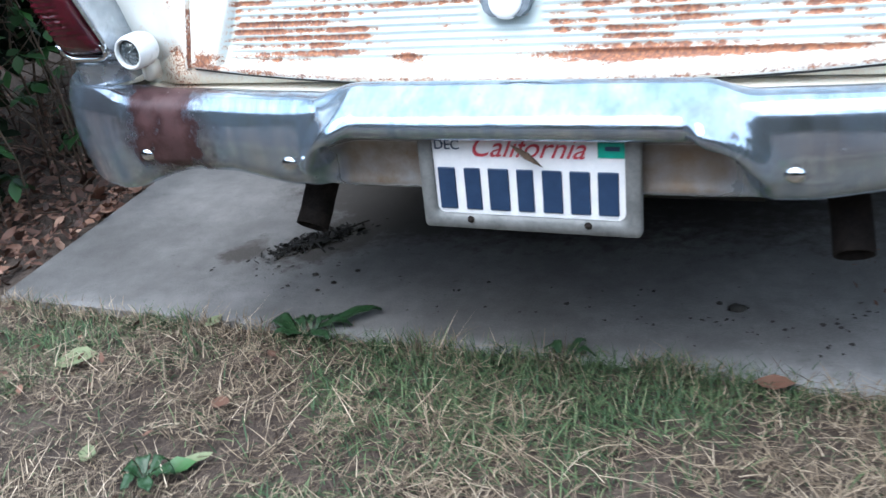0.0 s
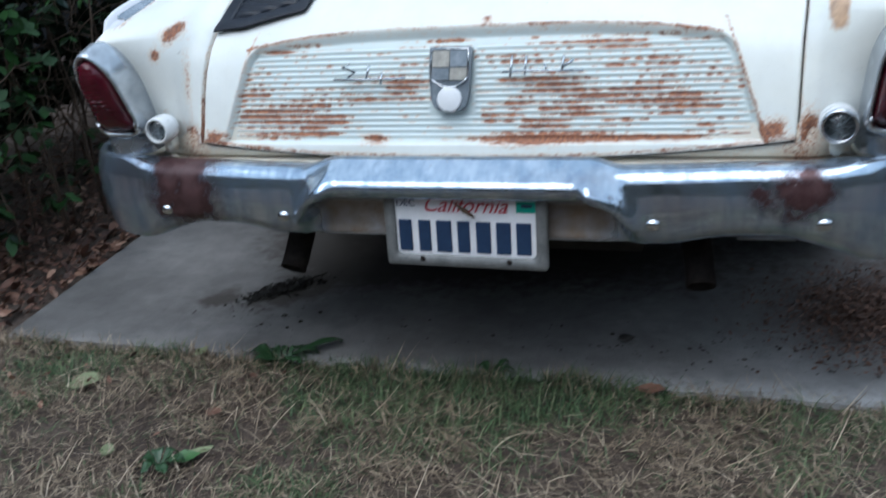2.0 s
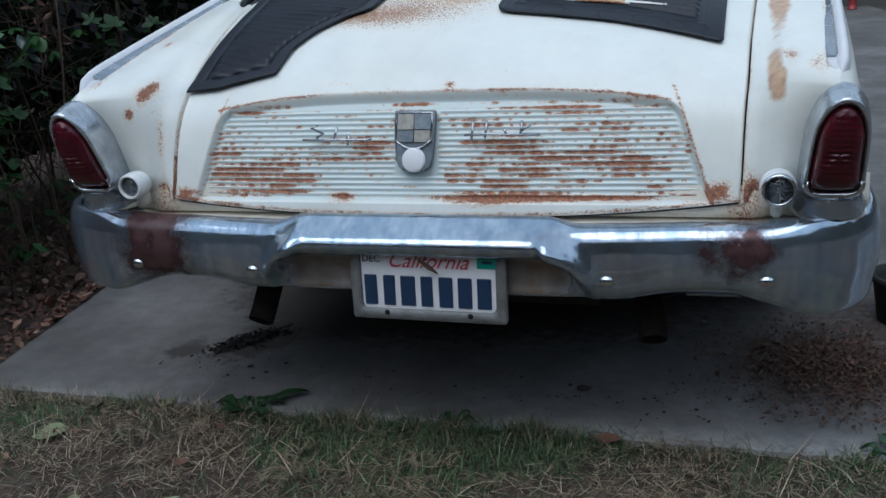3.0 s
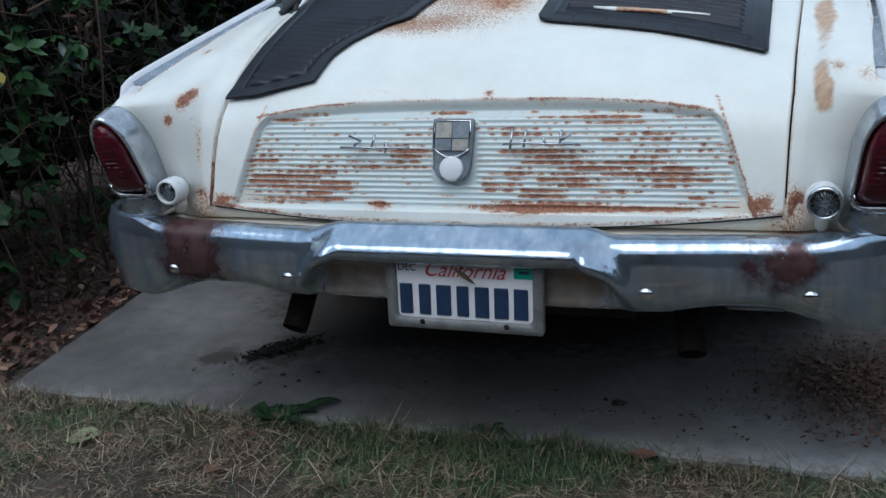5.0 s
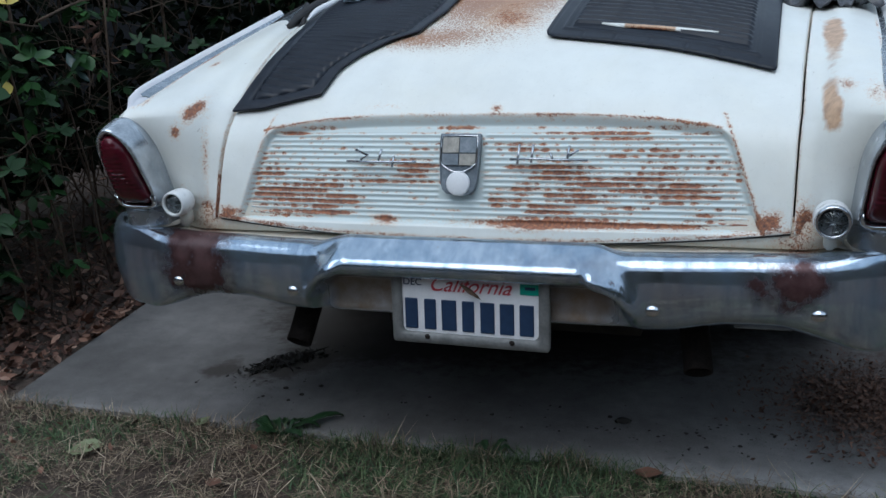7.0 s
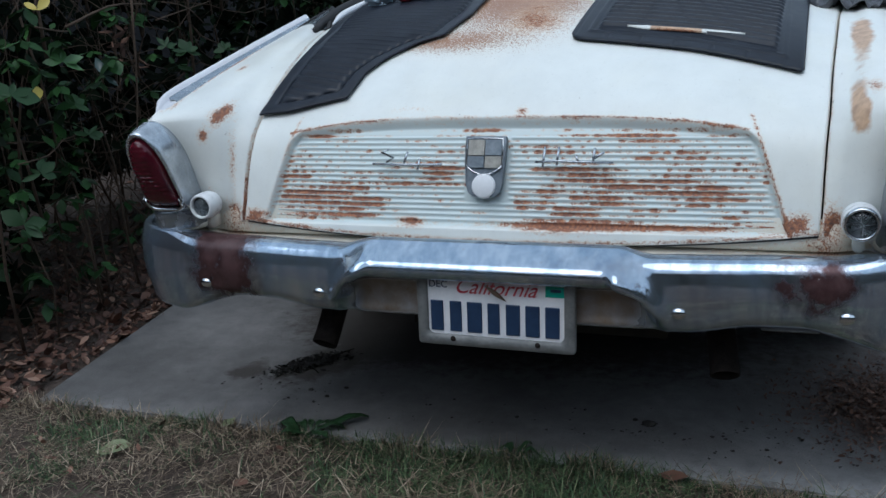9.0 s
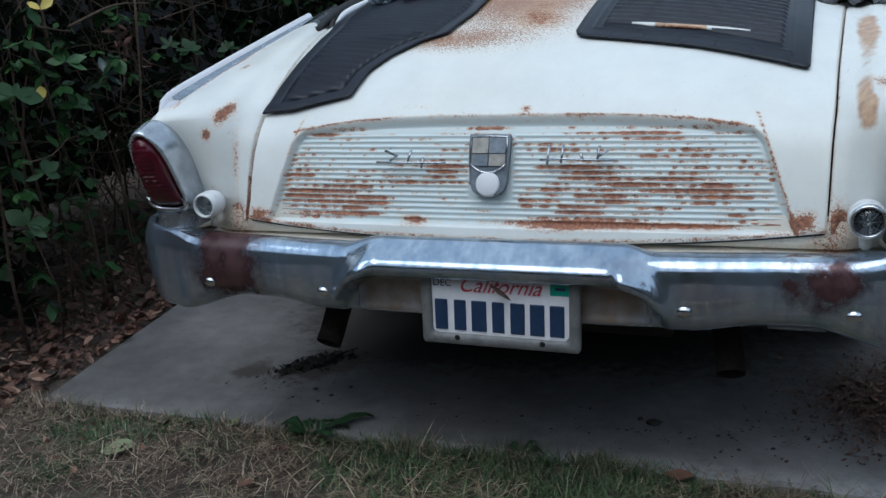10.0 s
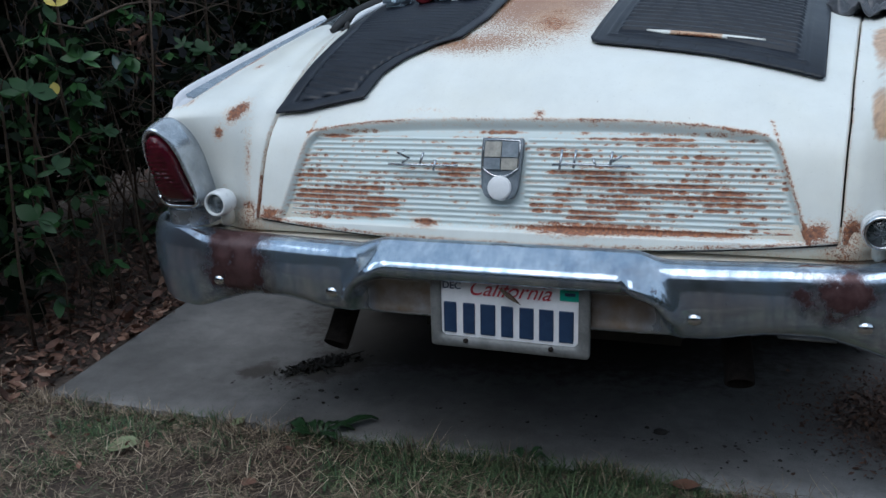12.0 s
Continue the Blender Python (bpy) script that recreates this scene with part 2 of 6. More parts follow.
LENS = make_lens()
GLASS, _nt, _b = material("clear_glass", 0.05, 0.0, (0.8, 0.85, 0.85))
_b.inputs["Transmission Weight"].default_value = 1.0
SMOKED, _nt, _b = material("smoked_glass", 0.12, 0.0, (0.20, 0.23, 0.26))
_b.inputs["Transmission Weight"].default_value = 0.6
DARK_GLASS, _nt, _b = material("dark_window_glass", 0.06, 0.0, (0.01, 0.012, 0.014))


def make_concrete():
    m, nt, b = material("worn_concrete", 0.85)
    big = noise_tex(nt, 1.9, 4, 0.55)
    mid = noise_tex(nt, 11, 6, 0.7)
    fine = noise_tex(nt, 260, 3, 0.6)
    f = math_node(nt, "ADD", math_node(nt, "MULTIPLY", big, 0.5), math_node(nt, "ADD", math_node(nt, "MULTIPLY", mid, 0.3), math_node(nt, "MULTIPLY", fine, 0.2)))
    col = ramp(nt, f, [(0.36, (0.070, 0.067, 0.066)), (0.5, (0.126, 0.122, 0.120)), (0.64, (0.215, 0.208, 0.203))])
    # marks given by the mesh: stains, and shade painted under the car
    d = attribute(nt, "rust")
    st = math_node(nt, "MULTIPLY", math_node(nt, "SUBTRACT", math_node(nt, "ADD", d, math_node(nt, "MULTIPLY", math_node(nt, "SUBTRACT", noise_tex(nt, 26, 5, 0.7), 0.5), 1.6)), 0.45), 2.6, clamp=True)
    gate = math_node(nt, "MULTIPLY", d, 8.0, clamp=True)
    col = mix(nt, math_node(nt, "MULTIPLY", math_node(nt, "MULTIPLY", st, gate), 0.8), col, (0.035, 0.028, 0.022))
    spots = math_node(nt, "MULTIPLY", math_node(nt, "SUBTRACT", noise_tex(nt, 38, 3, 0.6), 0.66), 10.0, clamp=True)
    col = mix(nt, math_node(nt, "MULTIPLY", spots, 0.55), col, (0.045, 0.038, 0.034))
    pale = math_node(nt, "MULTIPLY", math_node(nt, "SUBTRACT", noise_tex(nt, 5, 6, 0.7), 0.55), 4.0, clamp=True)
    col = mix(nt, math_node(nt, "MULTIPLY", pale, 0.25), col, (0.30, 0.285, 0.27))
    dot = math_node(nt, "MULTIPLY", math_node(nt, "SUBTRACT", noise_tex(nt, 90, 2, 0.5), 0.70), 14.0, clamp=True)
    col = mix(nt, math_node(nt, "MULTIPLY", dot, 0.7), col, (0.028, 0.024, 0.022))
    worn = math_node(nt, "MULTIPLY", attribute(nt, "speck"), math_node(nt, "MULTIPLY", math_node(nt, "SUBTRACT", noise_tex(nt, 17, 5, 0.7), 0.24), 3.0, clamp=True), clamp=True)
    col = mix(nt, math_node(nt, "MULTIPLY", worn, 0.8), col, (0.36, 0.36, 0.36))
    rot = math_node(nt, "MULTIPLY", attribute(nt, "stain"), math_node(nt, "MULTIPLY", math_node(nt, "SUBTRACT", noise_tex(nt, 30, 5, 0.7), 0.3), 2.5, clamp=True), clamp=True)
    col = mix(nt, math_node(nt, "MULTIPLY", rot, 0.85), col, (0.056, 0.034, 0.026))
    nt.links.new(col, b.inputs["Base Color"])
    bump(nt, b, math_node(nt, "ADD", math_node(nt, "MULTIPLY", mid, 0.5), fine), 0.5, 0.003)
    return m


CONCRETE = make_concrete()


def make_soil():
    m, nt, b = material("dry_soil", 0.95)
    n = noise_tex(nt, 9, 6, 0.7)
    f = noise_tex(nt, 110, 4, 0.65)
    t = math_node(nt, "ADD", math_node(nt, "MULTIPLY", n, 0.5), math_node(nt, "MULTIPLY", f, 0.5))
    nt.links.new(ramp(nt, t, [(0.33, (0.028, 0.019, 0.015)), (0.5, (0.064, 0.046, 0.036)), (0.68, (0.13, 0.098, 0.078))]), b.inputs["Base Color"])
    bump(nt, b, t, 0.8, 0.02)
    return m


SOIL = make_soil()


def island_mat(name, stops, rough=0.6, noise_scale=25, sheen=0.5):
    """Colour that differs from blade to blade or leaf to leaf."""
    m, nt, b = material(name, rough)
    g = nt.nodes.new("ShaderNodeNewGeometry")
    n = noise_tex(nt, noise_scale, 3)
    f = math_node(nt, "ADD", math_node(nt, "MULTIPLY", g.outputs["Random Per Island"], 0.8), math_node(nt, "MULTIPLY", n, 0.25))
    nt.links.new(ramp(nt, f, stops), b.inputs["Base Color"])
    b.inputs["Specular IOR Level"].default_value = sheen
    return m


STRAW = island_mat("dry_straw", [(0.1, (0.045, 0.031, 0.022)), (0.45, (0.145, 0.106, 0.072)), (0.8, (0.31, 0.24, 0.165)), (1.0, (0.56, 0.47, 0.35))], 0.7)
PALE_STRAW = island_mat("pale_straw", [(0.1, (0.10, 0.072, 0.048)), (0.6, (0.32, 0.25, 0.175)), (1.0, (0.60, 0.50, 0.38))], 0.6)
BLADE = island_mat("green_grass", [(0.1, (0.026, 0.050, 0.024)), (0.5, (0.060, 0.104, 0.047)), (0.85, (0.125, 0.170, 0.080)), (1.0, (0.28, 0.26, 0.15))], 0.6, sheen=0.3)
LEAF = island_mat("shrub_leaf", [(0.1, (0.006, 0.014, 0.006)), (0.5, (0.013, 0.034, 0.010)), (0.85, (0.024, 0.062, 0.018)), (0.99, (0.05, 0.12, 0.035))], 0.5, sheen=0.16)
SPRIG = island_mat("sprig_leaf", [(0.1, (0.007, 0.020, 0.006)), (0.5, (0.016, 0.048, 0.012)), (0.85, (0.030, 0.085, 0.022)), (0.99, (0.08, 0.17, 0.05))], 0.42, sheen=0.25)
DIM_SPRIG = island_mat("dim_sprig_leaf", [(0.1, (0.010, 0.026, 0.010)), (0.6, (0.020, 0.052, 0.018)), (0.99, (0.040, 0.085, 0.032))], 0.42, sheen=0.22)
# near-black copy of the leaf colour, with shade put into it
SHADE_LEAF = island_mat("shade_leaf", [(0.1, (0.004, 0.007, 0.004)), (0.9, (0.010, 0.015, 0.008))], 0.8, sheen=0.05)
LITTER = island_mat("dead_leaf", [(0.1, (0.040, 0.021, 0.016)), (0.4, (0.105, 0.050, 0.034)), (0.78, (0.20, 0.105, 0.070)), (1.0, (0.40, 0.27, 0.20))], 0.7)
CRUMB = island_mat("leaf_crumb", [(0.1, (0.032, 0.018, 0.013)), (0.6, (0.085, 0.042, 0.027)), (0.93, (0.14, 0.072, 0.045)), (1.0, (0.30, 0.22, 0.17))], 0.75)
YELLOW = island_mat("yellow_leaf", [(0.1, (0.42, 0.33, 0.05)), (0.9, (0.55, 0.44, 0.10))], 0.5)
WEED = island_mat("weed_leaf", [(0.1, (0.012, 0.036, 0.014)), (0.9, (0.030, 0.072, 0.026))], 0.4)
PALE_GREY_LEAF = island_mat("grey_green_leaf", [(0.1, (0.022, 0.045, 0.040)), (0.9, (0.045, 0.080, 0.072))], 0.3)
FRESH = island_mat("fresh_leaf", [(0.1, (0.03, 0.09, 0.028)), (0.9, (0.075, 0.17, 0.055))], 0.45)
PALE_LEAF = island_mat("pale_leaf", [(0.1, (0.13, 0.17, 0.08)), (0.9, (0.24, 0.27, 0.15))], 0.55)
TAN_LEAF = island_mat("tan_leaf", [(0.1, (0.42, 0.34, 0.22)), (0.9, (0.55, 0.46, 0.32))], 0.6)


# ---- mesh helpers ----
def obj(name, verts, faces, mat, parent=None, label="", smooth=True, rust=None, stain=None, speck=None, tint=None):
    me = bpy.data.meshes.new(name)
    me.from_pydata([tuple(map(float, v)) for v in verts], [], faces)
    me.update()
    if smooth:
        me.polygons.foreach_set("use_smooth", [True] * len(me.polygons))
    for key, values in (("rust", rust), ("stain", stain), ("speck", speck), ("tint", tint)):
        if values is not None:
            a = me.attributes.new(key, "FLOAT", "POINT")
            a.data.foreach_set("value", np.asarray(values, dtype=np.float32).ravel())
    me.materials.append(mat)
    ob = new(name, me)
    if parent is not None:
        ob.parent = parent
    if label:
        tagged(ob, label)
    return ob


def part(name, bm, mat, parent, label="", smooth=True):
    me = bpy.data.meshes.new(name)
    bmesh.ops.recalc_face_normals(bm, faces=bm.faces)
    bm.to_mesh(me)
    bm.free()
    if smooth:
        me.polygons.foreach_set("use_smooth", [True] * len(me.polygons))
    me.materials.append(mat)
    ob = new(name, me)
    ob.parent = parent
    if label:
        tagged(ob, label)
    return ob


def empty(name, at=(0, 0, 0), label="", category="", group="", kind=""):
    e = new(name)
    e.location = at
    return tagged(e, label, category, group, kind)


def grid_faces(nu, nv, skip=None):
    """Quads of a grid whose vertex (i, j) is number i * nv + j."""
    out = []
    for i in range(nu - 1):
        for j in range(nv - 1):
            if skip is None or not skip(i, j):
                out.append((i * nv + j, (i + 1) * nv + j, (i + 1) * nv + j + 1, i * nv + j + 1))
    return out


def solid(ob, t, offset=-1.0):
    m = ob.modifiers.new("thickness", "SOLIDIFY")
    m.thickness, m.offset = t, offset
    return ob


def box_bm(x0, x1, y0, y1, z0, z1, bevel=0.0, seg=2):
    bm = bmesh.new()
    bmesh.ops.create_cube(bm, size=1)
    for v in bm.verts:
        v.co = ((x0 + x1) / 2 + v.co.x * (x1 - x0), (y0 + y1) / 2 + v.co.y * (y1 - y0), (z0 + z1) / 2 + v.co.z * (z1 - z0))
    if bevel:
        bmesh.ops.bevel(bm, geom=list(bm.edges), offset=bevel, segments=seg, affect="EDGES")
    return bm


def lathe_bm(profile, n=32, axis="y", caps=True):
    """A turned solid: profile rows (radius, along)."""
    bm = bmesh.new()
    rings = []
    for r, a in profile:
        ring = []
        for k in range(n):
            c, s_ = math.cos(2 * math.pi * k / n) * r, math.sin(2 * math.pi * k / n) * r
            ring.append(bm.verts.new((c, a, s_) if axis == "y" else (c, s_, a) if axis == "z" else (a, c, s_)))
        rings.append(ring)
    for a, b in zip(rings, rings[1:]):
        for k in range(n):
            bm.faces.new((a[k], a[(k + 1) % n], b[(k + 1) % n], b[k]))
    if caps and profile[0][0] > 1e-5:
        bm.faces.new(rings[0])
    if caps and profile[-1][0] > 1e-5:
        bm.faces.new(rings[-1])
    return bm


def tube(points, radius, n=8):
    """Vertices and faces of a round bar through points; radius may be one per point."""
    pts = [Vector(p) for p in points]
    rad = radius if isinstance(radius, (list, tuple)) else [radius] * len(pts)
    vs, fs = [], []
    for i, p in enumerate(pts):
        d = (pts[min(i + 1, len(pts) - 1)] - pts[max(i - 1, 0)]).normalized()
        a = d.orthogonal().normalized() if i == 0 else (a - d * a.dot(d)).normalized()
        b = d.cross(a)
        for k in range(n):
            w = 2 * math.pi * k / n
            vs.append(p + (a * math.cos(w) + b * math.sin(w)) * rad[i])
    for i in range(len(pts) - 1):
        for k in range(n):
            fs.append((i * n + k, i * n + (k + 1) % n, (i + 1) * n + (k + 1) % n, (i + 1) * n + k))
    fs.append(tuple(range(n))[::-1])
    fs.append(tuple((len(pts) - 1) * n + k for k in range(n)))
    return vs, fs


def curve_at(pts, n):
    """n points evenly along a smooth curve through pts (rows of equal length)."""
    p = np.array(pts, float)
    q = [p[0] * 2 - p[1], *p, p[-1] * 2 - p[-2]]
    dense = []
    for i in range(1, len(q) - 2):
        for s_ in np.linspace(0, 1, 24, endpoint=False):
            a, b, c, d = q[i - 1], q[i], q[i + 1], q[i + 2]
            dense.append(0.5 * (2 * b + (c - a) * s_ + (2 * a - 5 * b + 4 * c - d) * s_ ** 2 + (3 * b - a - 3 * c + d) * s_ ** 3))
    dense.append(p[-1])
    dense = np.array(dense)
    L = np.concatenate([[0], np.cumsum(np.linalg.norm(np.diff(dense, axis=0), axis=1))])
    t = np.linspace(0, L[-1], n)
    return np.stack([np.interp(t, L, dense[:, k]) for k in range(p.shape[1])], axis=1)


def sstep(a, b, x):
    t = np.clip((np.asarray(x, float) - a) / (b - a), 0, 1)
    return t * t * (3 - 2 * t)


def blob(x, z, cx, cz, rx, rz, amp=1.0):
    return amp * np.exp(-(((x - cx) / rx) ** 2 + ((z - cz) / rz) ** 2))


# ---- ground and setting ----
def lumps(x, y):
    return noise.noise((x * 2.1, y * 2.1, 3.0)) * 0.012 + noise.noise((x * 9, y * 9, 7.0)) * 0.006


def build_ground():
    xs = np.concatenate([[-300, -60, -15, -6], np.linspace(-3.4, 1.8, 180), [4, 8, 20, 60, 300]])
    ys = np.concatenate([[-300, -60, -15, -5], np.linspace(-1.6, 2.6, 150), [5, 10, 20, 60, 300]])
    vs = []
    for x in xs:
        for y in ys:
            near = -3.4 <= x <= 1.8 and -1.6 <= y <= 2.6
            vs.append((x, y, -0.018 + (lumps(x, y) if near else 0) + 0.06 * float(sstep(-1.55, -2.6, x))))
    return tagged(obj("ground", vs, grid_faces(len(xs), len(ys)), SOIL), "dry brown soil beside the concrete drive", "ground", kind="structure")


build_ground()
SLAB_Y = 0.285


def slab_left(y):
    return -1.40 - 0.12 * (y - 0.29)


def build_slab():
    ys = np.concatenate([SLAB_Y + np.linspace(0, 1.6, 110), [3.0, 3.01, 6.0, 6.01, 12]])
    us = np.concatenate([np.linspace(0, 1, 190), [1.15, 2.0]])
    vs, st, worn, rot = [], [], [], []
    for y in ys:
        xl = slab_left(y)
        for u in us:
            x = xl + u * 2.5
            yy = y - 0.022 * (x + 1.4) / 2.2 if y < SLAB_Y + 1.6 else y
            chip = 0.006 * noise.noise((x * 14, 2.0, 1.0)) + 0.003 * noise.noise((x * 50, 5.0, 1.0)) if y <= SLAB_Y + 1e-6 else 0
            vs.append((x, yy + chip, (0.0 if y > SLAB_Y + 0.012 else -0.004) - (0.012 if abs(y - 3.005) < 0.006 or abs(y - 6.005) < 0.006 else 0)))
            # small blobs are stains; the last, broad one paints shade under the car
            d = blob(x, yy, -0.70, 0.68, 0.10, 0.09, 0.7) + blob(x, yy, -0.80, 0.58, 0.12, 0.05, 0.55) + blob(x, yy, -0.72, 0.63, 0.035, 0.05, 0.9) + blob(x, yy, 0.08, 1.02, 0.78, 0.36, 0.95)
            # the first two blobs paint more of that shade behind the left exhaust
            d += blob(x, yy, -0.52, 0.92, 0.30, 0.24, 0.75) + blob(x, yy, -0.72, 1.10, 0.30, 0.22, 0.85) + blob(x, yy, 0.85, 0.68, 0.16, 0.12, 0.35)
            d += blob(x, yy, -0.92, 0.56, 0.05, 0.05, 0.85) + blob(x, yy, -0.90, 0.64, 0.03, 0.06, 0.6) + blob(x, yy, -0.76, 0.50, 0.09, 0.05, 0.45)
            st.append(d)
            worn.append(float(math.exp(-((y - SLAB_Y) / (0.022 + 0.048 * float(sstep(-0.1, 0.4, x)))) ** 2)) * (0.35 + 0.65 * float(sstep(-0.7, -0.2, x))))
            rot.append(float(blob(x, yy, 0.86, 0.69, 0.24, 0.17, 2.2) + blob(x, yy, 0.98, 1.00, 0.30, 0.26, 1.6)))
    n = len(us)
    fs = grid_faces(len(ys), n)
    base = len(vs)
    # front face and left face go down into the soil
    for i in range(n):
        v = vs[i]
        vs.append((v[0], v[1] - 0.004, -0.12))
        st.append(0.3), worn.append(0.5), rot.append(0.0)
    fs += [(base + i, base + i + 1, i + 1, i) for i in range(n - 1)]
    base = len(vs)
    for k in range(len(ys)):
        v = vs[k * n]
        vs.append((v[0] - 0.003, v[1], -0.12))
        st.append(0.3), worn.append(0.2), rot.append(0.0)
    fs += [(base + k, k * n, (k + 1) * n, base + k + 1) for k in range(len(ys) - 1)]
    return tagged(obj("pavement", vs, fs, CONCRETE, smooth=False, rust=st, speck=worn, stain=rot), "worn grey concrete drive slab with oil stains and painted shade under the car", "driveway", kind="structure")


build_slab()


def build_walls():
    wall = part("wall_garage", box_bm(-6, 8, 11.0, 11.2, -0.1, 3.2, 0.01), SIDING, None, smooth=False)
    tagged(wall, "grey garage wall with lapped boards across the drive's end", "wall", kind="structure")
    bm = box_bm(-6, 8, -0.022, 0.0, 0.0, 0.19, 0.003, 1)
    for v in bm.verts:
        v.co.y += 0.016 * (v.co.z / 0.19) if v.co.y < -0.01 else 0.0
    board = part("board", bm, SIDING, wall, smooth=False)
    board.location = (0, 10.998, -0.05)
    for k in range(1, 17):
        o = new("board", board.data)
        o.parent, o.location = wall, (0, 10.998, -0.05 + 0.192 * k)
    # added wall; its near-black colour stands in for shade behind the hedge
    tagged(part("wall_side", box_bm(-5.15, -5.0, -4, 11.0, -0.1, 2.6, 0.01), HEDGE_SHADE, None, smooth=False), "added near-black wall that paints the shade behind the hedge", "wall", kind="structure")


build_walls()


def build_backdrop():
    """Plain dark tree belt, out of view; closes the drive and blocks low sky light."""
    vs, m, k = [], 720, 6
    for i in range(m + 1):
        a = radians(150 + 300 * i / m)
        top = 6.0 + 3.0 * noise.noise((math.cos(a) * 4, math.sin(a) * 4, 2.0)) + 1.3 * noise.noise((math.cos(a) * 22, math.sin(a) * 22, 4.0)) + 0.8 * noise.noise((math.cos(a) * 80, math.sin(a) * 80, 6.0))
        for j in range(k):
            r = 15 + 0.8 * noise.noise((math.cos(a) * 12, math.sin(a) * 12, j * 0.7)) + 0.3 * j
            vs.append((r * math.cos(a), 3 + r * math.sin(a), -0.2 + (top + 0.2) * j / (k - 1)))
    tagged(obj("backdrop", vs, grid_faces(m + 1, k), SHADE_LEAF), "dark belt of far trees added out of view to block low sky light", "trees", kind="structure")


build_backdrop()

# ---- the car ----
car = empty("car", (0, 0, 0), "old white coupe with a rusty trunk lid on a concrete slab", "car")

PROFILE = curve_at([(0.112, 0.562), (0.120, 0.60), (0.140, 0.68), (0.165, 0.745), (0.190, 0.785), (0.228, 0.826), (0.30, 0.874),
                    (0.39, 0.914), (0.52, 0.959), (0.72, 1.013), (0.96, 1.063)], 900)
ARC = np.concatenate([[0], np.cumsum(np.linalg.norm(np.diff(PROFILE, axis=0), axis=1))])
TAN = np.gradient(PROFILE, axis=0)
TAN /= np.linalg.norm(TAN, axis=1)[:, None]


def prof(s):
    """Point and outward normal of the rear deck's centre line at arc length s."""
    y, z = np.interp(s, ARC, PROFILE[:, 0]), np.interp(s, ARC, PROFILE[:, 1])
    ty, tz = np.interp(s, ARC, TAN[:, 0]), np.interp(s, ARC, TAN[:, 1])
    return y, z, -tz, ty


def lid_edge(s, side):
    """Where the lid's gap lies at arc length s, for the car's right (1) or left (-1) side."""
    y = prof(s)[0]
    rows = [0.595, 0.600, 0.605, 0.610, 0.620, 0.632, 0.672] if side > 0 else [0.574, 0.560, 0.556, 0.553, 0.566, 0.600, 0.672]
    return np.interp(y, [0.112, 0.165, 0.22, 0.32, 0.46, 0.64, 0.96], rows)


def deck(x, s, lift=0.0):
    """A point of the trunk lid's outer skin, lift metres above it."""
    y, z, ny, nz = prof(s)
    a = abs(x) / 0.6
    top = sstep(0.20, 0.45, y)
    y = y + 0.012 * a ** 2.5 * (1 - top)
    z = z - (0.030 + 0.035 * sstep(0.35, 0.9, y)) * a ** 3 * sstep(0.72, 0.85, z)
    return np.array((x, y + ny * lift, z + nz * lift))


S_OF_Z = lambda z: np.interp(z, PROFILE[:, 1], ARC)
RIB0, RIB1, PITCH = 0.585, 0.7565, 0.01072


def panel_top(x):
    return 0.791 - 0.024 * (abs(x - 0.011) / 0.47) ** 4


def panel_mask(x, z):
    side = 0.4665 + (0.776 - z) * 0.34 - abs(x - 0.011)
    top = panel_top(x) - z
    bot = z - 0.578
    r = 0.030
    corner = r - math.hypot(max(r - side, 0), max(r - top, 0))
    return float(min(sstep(0.0, 0.009, min(side, bot, corner)), sstep(0.0, 0.017, top))), side


dash_rng = random.Random(77)
DASH = [[(dash_rng.uniform(10, 45), dash_rng.uniform(0, 6.28), 0.9) for _ in range(3)]
        + [(dash_rng.uniform(60, 330), dash_rng.uniform(0, 6.28), dash_rng.uniform(0.35, 0.6)) for _ in range(6)] for _ in range(24)]


def groove(z):
    """Number of the groove at height z, the height of its middle, and the place within it (0 to 1)."""
    t = (z - RIB0) / PITCH
    k = math.floor(t)
    return k, RIB0 + (k + 0.5) * PITCH, t - k


def dash(x, k):
    """How the rust along one groove breaks up, about -1 to 1."""
    return sum(a * math.sin(f * x + p) for f, p, a in DASH[(k + 4) % 24]) / 2.6


RUST_FIELD = [(-0.36, 0.655, 0.14, 0.030, 0.36), (-0.30, 0.690, 0.16, 0.020, 0.18), (0.30, 0.690, 0.16, 0.050, 0.16),
              (-0.42, 0.640, 0.12, 0.016, 1.0), (-0.36, 0.618, 0.14, 0.012, 0.9), (-0.27, 0.632, 0.06, 0.012, 0.6), (-0.47, 0.675, 0.06, 0.030, 0.45),
              (-0.125, 0.698, 0.035, 0.012, 1.0), (-0.11, 0.675, 0.045, 0.020, 0.75), (-0.20, 0.665, 0.09, 0.012, 0.35), (-0.38, 0.764, 0.05, 0.007, 0.7), (-0.02, 0.770, 0.05, 0.006, 0.7),
              (0.10, 0.735, 0.05, 0.012, 0.8), (0.13, 0.695, 0.05, 0.008, 1.1), (0.22, 0.762, 0.08, 0.008, 0.8), (0.29, 0.755, 0.05, 0.006, 1.1), (0.38, 0.768, 0.07, 0.007, 0.9),
              (0.24, 0.730, 0.05, 0.010, 0.45), (0.36, 0.725, 0.05, 0.010, 0.5), (0.19, 0.660, 0.07, 0.045, 0.52), (0.31, 0.652, 0.09, 0.020, 0.70), (0.24, 0.675, 0.12, 0.010, 0.5),
              (0.14, 0.620, 0.09, 0.014, 0.75), (0.43, 0.690, 0.06, 0.014, 0.45), (0.45, 0.655, 0.06, 0.020, 0.5), (0.08, 0.645, 0.05, 0.016, 0.5)]


